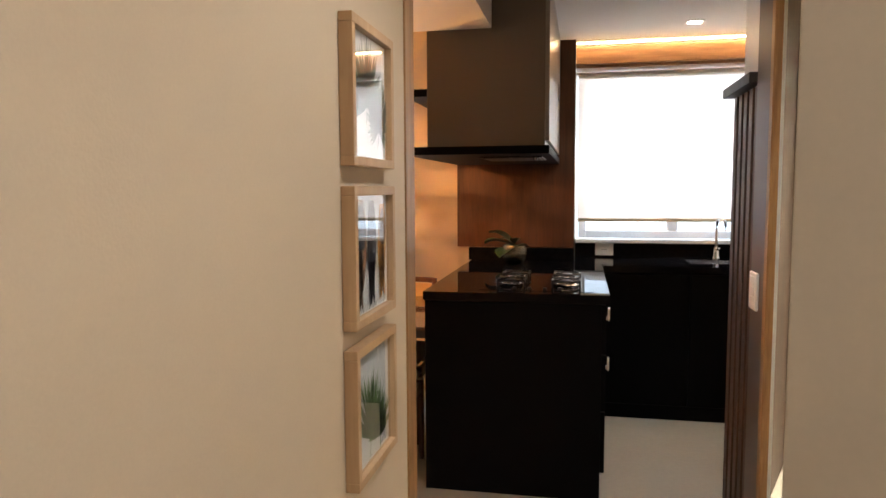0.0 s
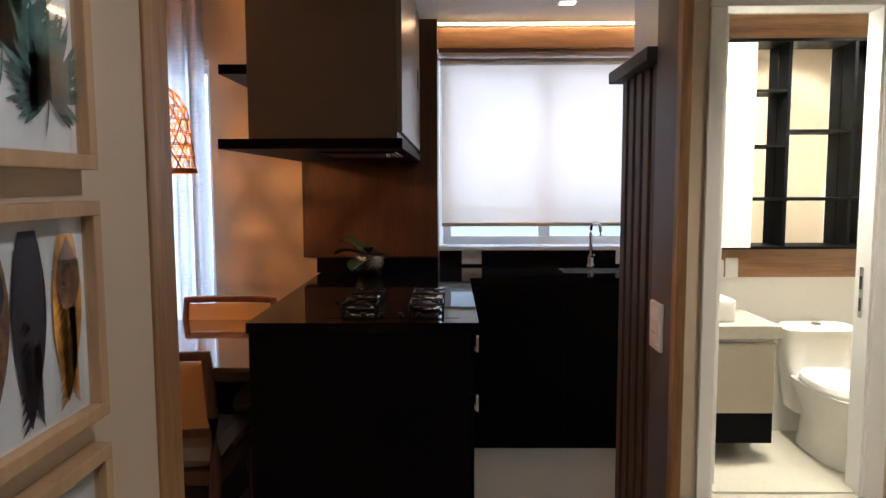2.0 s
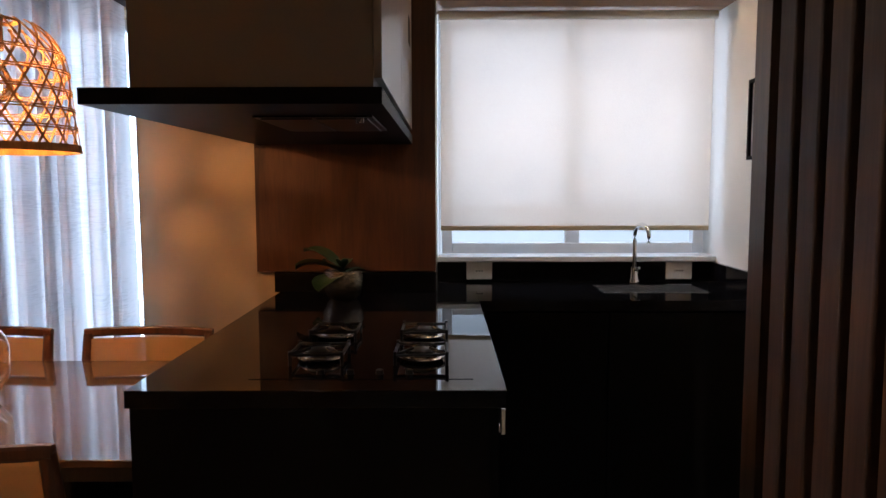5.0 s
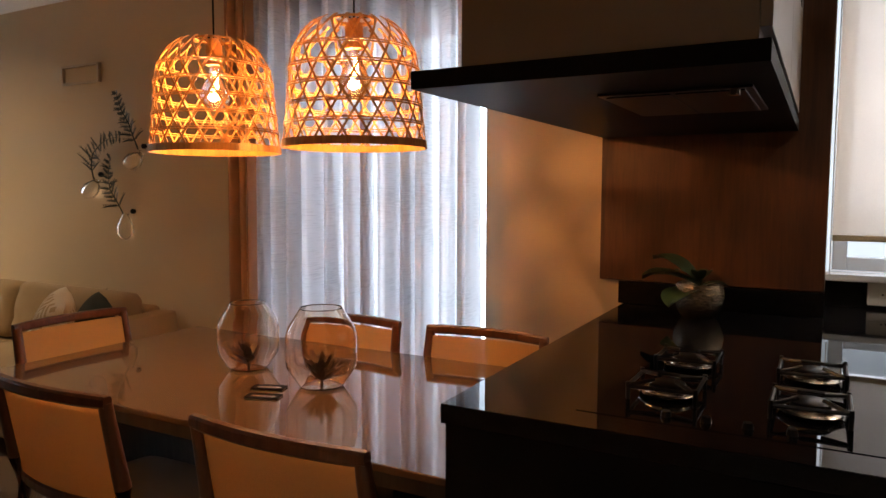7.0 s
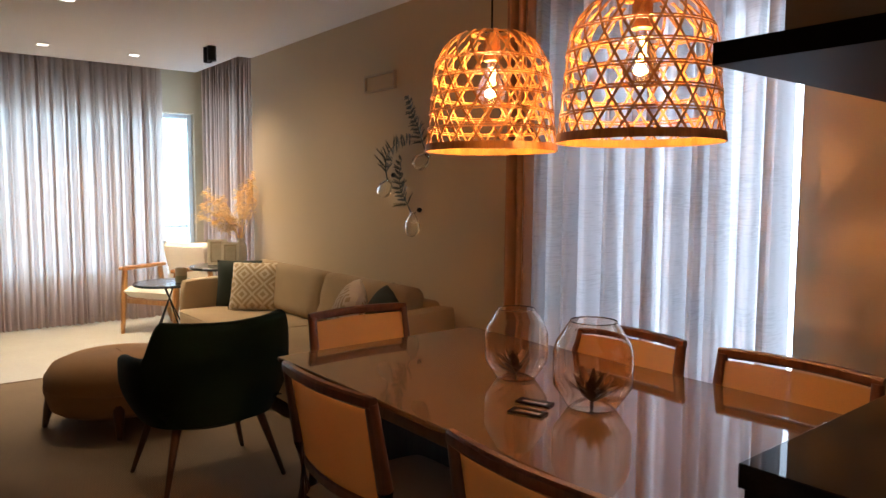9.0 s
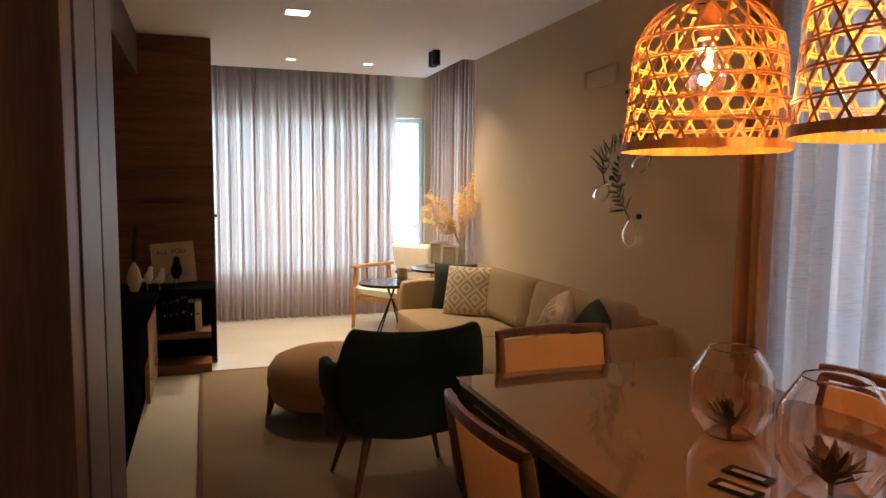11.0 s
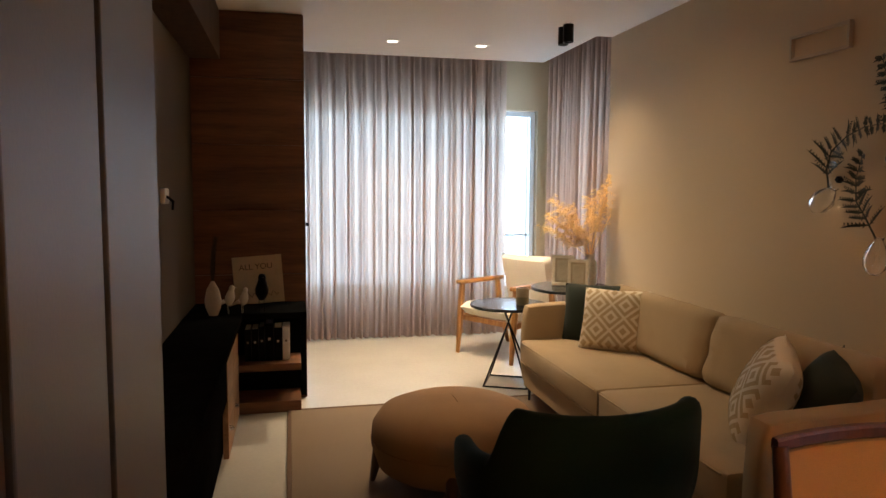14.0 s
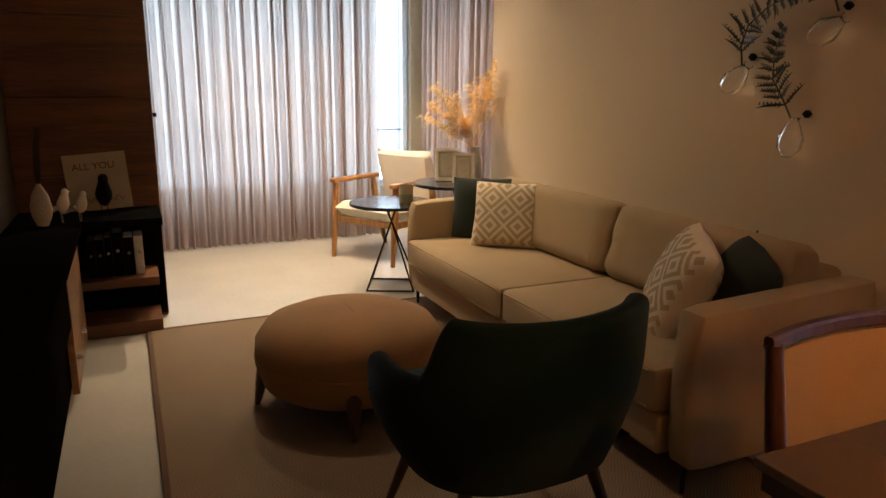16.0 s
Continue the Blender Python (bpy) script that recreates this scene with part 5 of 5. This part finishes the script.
for x, y, s, rz in ((-6.07, 4.40, 1.1, 66), (-5.93, 4.46, 1.0, 62)):
    pfm = thing("photo_frame", "silver ornate photo frame standing on the side table", "photo frame", pose(x, y, 0.692, -12, 0, rz) @ Matrix.Scale(s, 4), "photo frames on the side table")
    fb = box(-0.075, 0.075, -0.008, 0.008, 0, 0.022, 0.003)
    box(-0.075, 0.075, -0.008, 0.008, 0.188, 0.21, 0.003, bm=fb)
    box(-0.075, -0.053, -0.008, 0.008, 0.022, 0.188, 0.003, bm=fb)
    box(0.053, 0.075, -0.008, 0.008, 0.022, 0.188, 0.003, bm=fb)
    part("frame", fb, M_SILV, pfm)
    part("photo", box(-0.053, 0.053, -0.003, 0.002, 0.022, 0.188), mat("faded_photo", (0.36, 0.31, 0.22), 0.35, vary=0.25, scale=14), pfm)
    part("inner_mount", box(-0.04, 0.04, -0.005, -0.0035, 0.036, 0.174), mat("photo_mount", (0.45, 0.40, 0.30), 0.4, vary=0.2, scale=10), pfm)
    part("strut", box(-0.015, 0.015, 0.009, 0.05, 0.003, 0.012), M_BLACK, pfm)

vz = thing("pampas_vase", "pale ceramic vase full of dried golden pampas grass", "vase", pose(-6.08, 4.62, 0.6905))
part("vase", lathe([(0, 0), (0.045, 0), (0.055, 0.01), (0.058, 0.10), (0.052, 0.17), (0.034, 0.20), (0.034, 0.225), (0.040, 0.235), (0.034, 0.23), (0.028, 0.20), (0, 0.19)], 28), mat("pale_ribbed_ceramic", (0.55, 0.50, 0.42), 0.5, vary=0.15, scale=30, bump=0.3), vz, smooth=True)
M_PAMP = cloth("dried_pampas", (0.80, 0.57, 0.27), translucent=0.5, vary=0.3)
rng = random.Random(11)
STEMS = ((-0.75, 0.1, 0.42), (-0.50, 0.25, 0.44), (-0.35, -0.2, 0.50), (-0.15, 0.1, 0.50), (0.12, 0.2, 0.60), (0.22, -0.1, 0.64), (0.05, -0.25, 0.56), (-0.9, -0.1, 0.36), (0.16, 0.05, 0.66), (-0.6, 0.4, 0.36))
for dy, dx, L in [(0.95 * a + rng.uniform(-0.16, 0.16), c + rng.uniform(-0.2, 0.2), e * rng.uniform(0.9, 1.1)) for a, c, e in STEMS for _ in range(2)]:
    d = Vector((dx, dy, 1)).normalized()
    pts = [Vector((0, 0, 0.19)) + d * L * t + Vector((d.x, d.y, -0.12)) * 0.16 * t * t for t in (0, 0.25, 0.5, 0.75, 1.0)]
    b = tube(pts, [0.0022, 0.0022, 0.002, 0.0015, 0.0008], 5)
    for k in range(20):
        t = 0.38 + 0.62 * k / 19
        i = min(3, int(t * 4))
        p = pts[i].lerp(pts[i + 1], t * 4 - i)
        a = rng.uniform(0, 6.283)
        out = (d * rng.uniform(0.3, 1.0) + 0.75 * Vector((math.cos(a), math.sin(a), rng.uniform(-0.3, 0.4)))).normalized()
        ln = rng.uniform(0.06, 0.125) * (1.15 - 0.5 * t)
        for j in range(62):
            u = (j + rng.random()) / 62
            q = p + out * ln * u + Vector((0, 0, -0.55 * ln * u * u))
            hair = Vector((rng.uniform(-1, 1), rng.uniform(-1, 1), rng.uniform(-0.8, 0.6))).normalized() * rng.uniform(0.012, 0.026) + out * 0.010
            s = hair.cross(Vector((0.3, 0.1, 1))).normalized() * 0.0013
            m1 = q + hair * 0.5
            b.faces.new([b.verts.new(v) for v in (q, m1 + s, q + hair, m1 - s)])
    part("plume", b, M_PAMP, vz, "feathery golden plume")


def lounge_chair(m):
    """Faces local -y."""
    c = thing("lounge_chair", "cream upholstered armchair with an open honey wood frame", "armchair", m)
    part("seat", moved(puff(0.56, 0.56, 0.14, 0.16, 14, 0.1), pose(0, -0.02, 0.385, -4, 0, 0)), M_CREAM, c, smooth=True)
    part("backrest", moved(puff(0.56, 0.46, 0.13, 0.16, 14, 0.1), pose(0, 0.285, 0.62, 105, 0, 0)), M_CREAM, c, smooth=True)
    for s in (-1, 1):
        x = s * 0.305
        part("front_leg", tube([(x, -0.30, 0), (x, -0.27, 0.36), (x, -0.25, 0.60)], [0.018, 0.030, 0.026], 8), M_ARMW, c, smooth=True)
        part("back_leg", tube([(x, 0.36, 0), (x, 0.24, 0.34), (x, 0.20, 0.60)], [0.018, 0.030, 0.024], 8), M_ARMW, c, smooth=True)
        part("armrest", box(x - 0.034, x + 0.034, -0.30, 0.26, 0.596, 0.632, 0.012, 3), M_ARMW, c, "honey wood armrest", True)
        part("side_rail", box(x - 0.012, x + 0.012, -0.26, 0.24, 0.285, 0.335, 0.005), M_ARMW, c)
    part("cross_rail", box(-0.293, 0.293, -0.265, -0.24, 0.285, 0.33, 0.004), M_ARMW, c)
    part("cross_rail", box(-0.293, 0.293, 0.22, 0.245, 0.285, 0.33, 0.004), M_ARMW, c)
    return c


lounge_chair(pose(-6.87, 4.23, 0, 0, 0, 31))

# wall ferns in glass drops
M_FERN = mat("fern_green", (0.016, 0.022, 0.011), 0.5, vary=0.3, scale=30, bump=0.02)


def fern(points, leaf):
    pts = [Vector(p) for p in points]
    fine = []
    for i in range(len(pts) - 1):
        for k in range(6):
            fine.append(pts[i].lerp(pts[i + 1], k / 6))
    fine.append(pts[-1])
    b = tube(fine, [0.0045 - 0.003 * i / len(fine) for i in range(len(fine))], 6)
    n = len(fine)
    rng = random.Random(int(100 * leaf) + n)
    for i in range(4, n, 2):
        t = i / (n - 1)
        d = (fine[min(i + 1, n - 1)] - fine[i - 1]).normalized()
        ang = math.degrees(math.atan2(d.x, d.z))
        for s in (-1, 1):
            L = 1.22 * leaf * (1.1 - 0.75 * t) * rng.uniform(0.75, 1.15)
            q = leaf_blade(L, 0.012, 0.02 * s * rng.uniform(0.3, 1.4), 6)
            for j in range(6):
                for w in (-1, 1):
                    merge(q, moved(leaf_blade(0.017 * (1 - 0.13 * j), 0.0075, 0, 2), pose(0, 0, L * (0.14 + 0.14 * j), 0, w * 52, 0)))
            turn = ang + s * rng.uniform(46, 68)
            moved(q, Matrix.Translation(fine[i]) @ pose(0, 0, 0, 0, turn, 0) @ pose(0, 0, 0, rng.uniform(-4, 30), 0, 0))
            merge(b, q)
    return b


for vx, vzz, lean, pts, lf in (
        (-3.43, 1.545, 62, [(0.02, 0, 0.05), (-0.01, -0.01, 0.13), (-0.03, -0.02, 0.20), (-0.08, -0.03, 0.28), (-0.10, -0.04, 0.37)], 0.088),
        (-3.83, 1.385, 48, [(0.01, 0, 0.03), (0.015, -0.02, 0.12), (0.06, -0.04, 0.19), (0.15, -0.05, 0.245), (0.25, -0.06, 0.275), (0.34, -0.06, 0.28)], 0.092),
        (-3.545, 1.165, 6, [(-0.01, 0, 0.05), (-0.045, -0.02, 0.13), (-0.09, -0.03, 0.20), (-0.085, -0.04, 0.29), (-0.05, -0.05, 0.38)], 0.096)):
    w = thing("wall_vase", "clear glass wall vase holding a green fern sprig", "vase", pose(vx, 4.700, vzz), "fern vases on the wall")
    part("glass_drop", moved(lathe([(0, -0.10), (0.02, -0.094), (0.046, -0.06), (0.048, -0.02), (0.030, 0.02), (0.016, 0.045), (0.020, 0.058), (0.017, 0.056), (0.013, 0.045), (0.025, 0.02), (0.038, -0.02), (0.036, -0.058), (0.018, -0.088), (0, -0.094)], 24), pose(0, 0, 0, 0, lean, 0)), M_GLASS, w, smooth=True).visible_shadow = False
    part("sprig", fern(pts, lf), M_FERN, w, "dark green fern sprig")
    part("wall_clip", moved(box(-0.011, 0.011, 0.02, 0.044, -0.011, 0.011, 0.002), pose(0.032, 0, 0.070, 0, 45, 0)), M_BLACK, w)

vt = thing("air_vent", "recessed white air outlet slot high on the wall", "vent", pose(-3.955, 4.744, 2.07))
b = box(-0.18, 0.18, -0.022, 0, 0.045, 0.058, 0.001)
box(-0.18, 0.18, -0.022, 0, -0.058, -0.045, 0.001, bm=b)
box(-0.18, -0.167, -0.022, 0, -0.045, 0.045, 0.001, bm=b)
box(0.167, 0.18, -0.022, 0, -0.045, 0.045, 0.001, bm=b)
# frame darker than the wall: its shadow lines are put into the colour
part("frame", b, mat("vent_frame_edge_shade", (0.44, 0.36, 0.27), 0.6), vt)
part("cover", box(-0.167, 0.167, -0.003, 0, -0.045, 0.045), M_WALL_G, vt)

sl = thing("ceiling_spot", "black twin-cylinder ceiling spotlight", "spotlight", pose(-5.81, 4.28, 0))
for dx in (-0.045, 0.045):
    h = part("cylinder", moved(lathe([(0, H), (0.036, H), (0.036, H - 0.12), (0.030, H - 0.12), (0.028, H - 0.09), (0, H - 0.09)], 24), pose(dx, 0, 0)), M_BLACKM, sl, smooth=True)
    part("lens", moved(lathe([(0, H - 0.092), (0.026, H - 0.092), (0.026, H - 0.094), (0, H - 0.094)], 20), pose(dx, 0, 0)), M_LEDW, h)

# ---- media wall ----
wp = thing("walnut_wall_panel", "tall walnut panel of level-grained boards beside the media unit", "wall panel")
bd = mesh_of(box(-0.03, 0, 0, 0.70, 0, 0.418, 0.002), "board", M_WOODY)
for k in range(6):
    piece("board", bd, pose(-5.90, 1.805, 0.003 + 0.421 * k), wp)
part("edge_panel", box(-6.02, -5.932, 1.805, 2.51, 0, H - 0.003, 0.002), M_WOODY, wp)
part("hook", moved(lathe([(0, 0), (0.012, 0), (0.012, 0.02), (0, 0.02)], 14), pose(-5.905, 2.51, 1.17, -90, 0, 0)), M_BLACKM, wp)

gc = thing("tall_cabinet", "tall grey lacquered cabinet with a dark wood side", "cabinet")
# carcass in black: the shade of the door gap is put into its colour
part("carcass", box(-2.42, -1.80, 1.802, 2.18, 0.0, H - 0.004), M_BLACK, gc)
part("door", box(-2.072, -1.795, 2.181, 2.200, 0.02, H - 0.006, 0.002), M_GREY, gc)
part("door", box(-2.42, -2.097, 2.181, 2.200, 0.02, H - 0.006, 0.002), M_GREY, gc)
part("side_panel", box(-1.79, -1.665, 1.802, 2.195, 0.0, H - 0.004, 0.002), M_SLAT, gc, "dark wood side panel")

# gloss-free black for the lacquer, and for the shade of the open recess
M_MEDIA = mat("black_lacquer_and_recess_shade", (0.006, 0.006, 0.006), 0.5, vary=0.3, scale=8, bump=0.0, spec=0.0)
mu = thing("media_unit", "long black floating media unit with walnut drawers", "media unit")
part("top", box(-5.46, -2.425, 1.802, 2.125, 0.625, 0.660, 0.002), M_MEDIA, mu)
part("body", box(-5.46, -2.425, 1.802, 2.07, 0.33, 0.6245), M_MEDIA, mu)
for k in range(3):
    x0 = -4.72 + 0.76 * k
    d = part("flap_front", box(x0, x0 + 0.752, 2.071, 2.095, 0.36, 0.610, 0.002), M_MEDIA, mu)
    part("grip_strip", box(x0 + 0.03, x0 + 0.72, 2.0955, 2.102, 0.598, 0.609, 0.001), M_STEEL, d, "pale metal grip strip")
for k in range(2):
    x0 = -5.455 + 0.37 * k
    d = part("drawer_front", box(x0, x0 + 0.362, 2.071, 2.098, 0.06, 0.600, 0.002), M_WOODX, mu, "walnut drawer front")
    part("knob", moved(lathe([(0, 0), (0.012, 0), (0.009, 0.02), (0, 0.022)], 14), pose(x0 + 0.3, 2.098, 0.20, -90, 0, 0)), M_STEEL, d)
# solid black block in place of the open recess, its shade as colour
part("lower_body", box(-5.46, -2.425, 1.802, 2.06, 0.05, 0.3295), M_MEDIA, mu)
sh = thing("corner_shelf", "black corner shelf with walnut ledges at the walnut panel", "shelf unit")
part("top_board", box(-5.898, -5.462, 1.805, 2.50, 0.622, 0.660, 0.002), M_MEDIA, sh)
part("side_board", box(-5.898, -5.86, 2.47, 2.505, 0.03, 0.6215, 0.002), M_MEDIA, sh)
part("back_board", box(-5.898, -5.885, 1.805, 2.469, 0.03, 0.6215), M_MEDIA, sh)
part("ledge", box(-5.884, -5.60, 1.905, 2.465, 0.270, 0.315, 0.002), M_WOODY, sh, "walnut ledge")
part("ledge", box(-5.884, -5.60, 1.905, 2.465, 0.003, 0.075, 0.002), M_WOODY, sh, "walnut ledge")
part("side_board", box(-5.884, -5.47, 1.870, 1.903, 0.003, 0.6215), M_MEDIA, sh)
rng = random.Random(4)
y = 2.12
for k in range(6):
    w = rng.uniform(0.035, 0.055)
    bk = thing("book", "dark-covered book standing on the walnut ledge", "book", pose(-5.86, y, 0.3155), "books on the ledge")
    hh = rng.uniform(0.20, 0.25)
    part("cover", box(0, 0.17, 0, w, 0, hh, 0.003), M_BLACK if k != 5 else M_LACQ, bk)
    part("pages", box(0.004, 0.168, 0.004, w - 0.004, hh, hh + 0.001), M_CREAM, bk)
    part("spine_mark", box(0.1705, 0.1712, w * 0.35, w * 0.65, hh * 0.55, hh * 0.62), M_STEEL, bk)
    y += w + 0.002
pc = thing("art_board", "pale hand-lettered board leaning on the walnut panel", "picture", pose(-5.845, 2.215, 0.661, 0, -4, 90))
part("board", box(-0.155, 0.155, -0.005, 0.005, 0.0, 0.31, 0.002), mat("pale_wood_board", (0.46, 0.38, 0.26), 0.6, vary=0.1, scale=8), pc)


def lettering(text, size, m, material, parent):
    cu = bpy.data.curves.new("lettering", "FONT")
    cu.body, cu.size, cu.align_x, cu.extrude = text, size, "CENTER", 0.0006
    tmp = bpy.data.objects.new("lettering", cu)
    me = bpy.data.meshes.new_from_object(tmp)
    bpy.data.objects.remove(tmp)
    me.materials.clear()
    me.materials.append(material)
    return piece("lettering", me, m, parent)


M_INK = mat("brown_ink", (0.10, 0.06, 0.03), 0.6, vary=0.1, bump=0)
lettering("ALL YOU", 0.052, pose(-0.01, -0.0062, 0.225, 90, 0, 0), M_INK, pc)
wv = tube([(-0.12 + 0.012 * k, -0.0065, 0.06 + 0.016 * math.sin(k * 1.9) * (1 - 0.3 * math.sin(k))) for k in range(21)], 0.0022, 5)
part("scribble", wv, M_INK, pc)


def bird(x, y, s, dark, rz, lab):
    """A small plain bird figure of turned shape on wire legs."""
    body = [(0, 0.0), (0.014, 0.008), (0.026, 0.03), (0.028, 0.05), (0.020, 0.078), (0.015, 0.092), (0.0165, 0.104), (0.011, 0.116), (0, 0.120)]
    b = moved(lathe(body, 18), pose(0, 0, 0.045, 12, 0, 0))
    rod((0, 0.02, 0.075), (0, 0.085, 0.040), 0.013, 0.003, 10, bm=b)
    rod((0, -0.030, 0.148), (0, -0.050, 0.145), 0.004, 0.0005, 8, bm=b)
    for sx in (-0.010, 0.010):
        rod((sx, 0, 0.0), (sx, 0.004, 0.055), 0.0014, 0.0014, 6, bm=b)
    o = part("bird_figurine", b, M_BLACK if dark else mat("white_figurine", (0.62, 0.58, 0.50), 0.45, vary=0.05), None, smooth=True)
    o.matrix_basis = pose(x, y, 0.661, 0, 0, rz) @ Matrix.Scale(s, 4)
    return tagged(o, lab, "figurine", "bird figurines on the unit")


bird(-5.46 - 0.02, 2.045, 1.05, False, 200, "white turned-wood bird figurine on wire legs")
bird(-5.50, 2.125, 0.95, False, 160, "white turned-wood bird figurine on wire legs")
bird(-5.53, 2.235, 1.45, True, 100, "black turned-wood bird figurine on wire legs")
vf = thing("feather_vase", "white leaf-shaped vase holding a dark speckled feather", "vase", pose(-5.42, 1.965, 0.661, 0, 0, 70) @ Matrix.Scale(0.86, 4))
part("vase", moved(lathe([(0, 0), (0.03, 0.003), (0.055, 0.06), (0.06, 0.11), (0.045, 0.18), (0.016, 0.23), (0.012, 0.24), (0, 0.235)], 28), Matrix.Diagonal((1, 0.45, 1, 1))), mat("ribbed_white_ceramic", (0.66, 0.60, 0.50), 0.5, vary=0.08, scale=40, bump=0.4), vf, smooth=True)
b = leaf_blade(0.34, 0.035, 0.03, 12)
for k in range(20):
    for s in (-1, 1):
        merge(b, moved(leaf_blade(0.035, 0.007, 0.004, 2), pose(0.03 * (k / 20) ** 2, 0, 0.04 + 0.014 * k, 0, s * 40, 0)))
part("feather", moved(b, pose(0, 0, 0.22)), mat("dark_speckled_feather", (0.05, 0.04, 0.03), 0.7, vary=0.7, scale=40), vf, "dark speckled feather")
tvb = thing("tv_bracket", "white cable plate with a short black lead on the media wall", "wall plate", pose(-4.82, 1.801, 1.365) @ Matrix.Scale(1.3, 4))
part("plate", box(-0.045, 0.045, 0, 0.02, -0.03, 0.03, 0.006), M_PLASTIC, tvb)
part("lead", tube([(0.02, 0.02, 0.0), (0.0, 0.04, -0.02), (-0.05, 0.03, -0.05)], 0.005, 8), M_BLACK, tvb)
ub = thing("upper_media_box", "dark boxed beam along the top of the media wall", "beam")
part("box", box(-5.895, -2.425, 1.802, 1.99, 2.22, H - 0.004, 0.003), M_SLAT, ub)
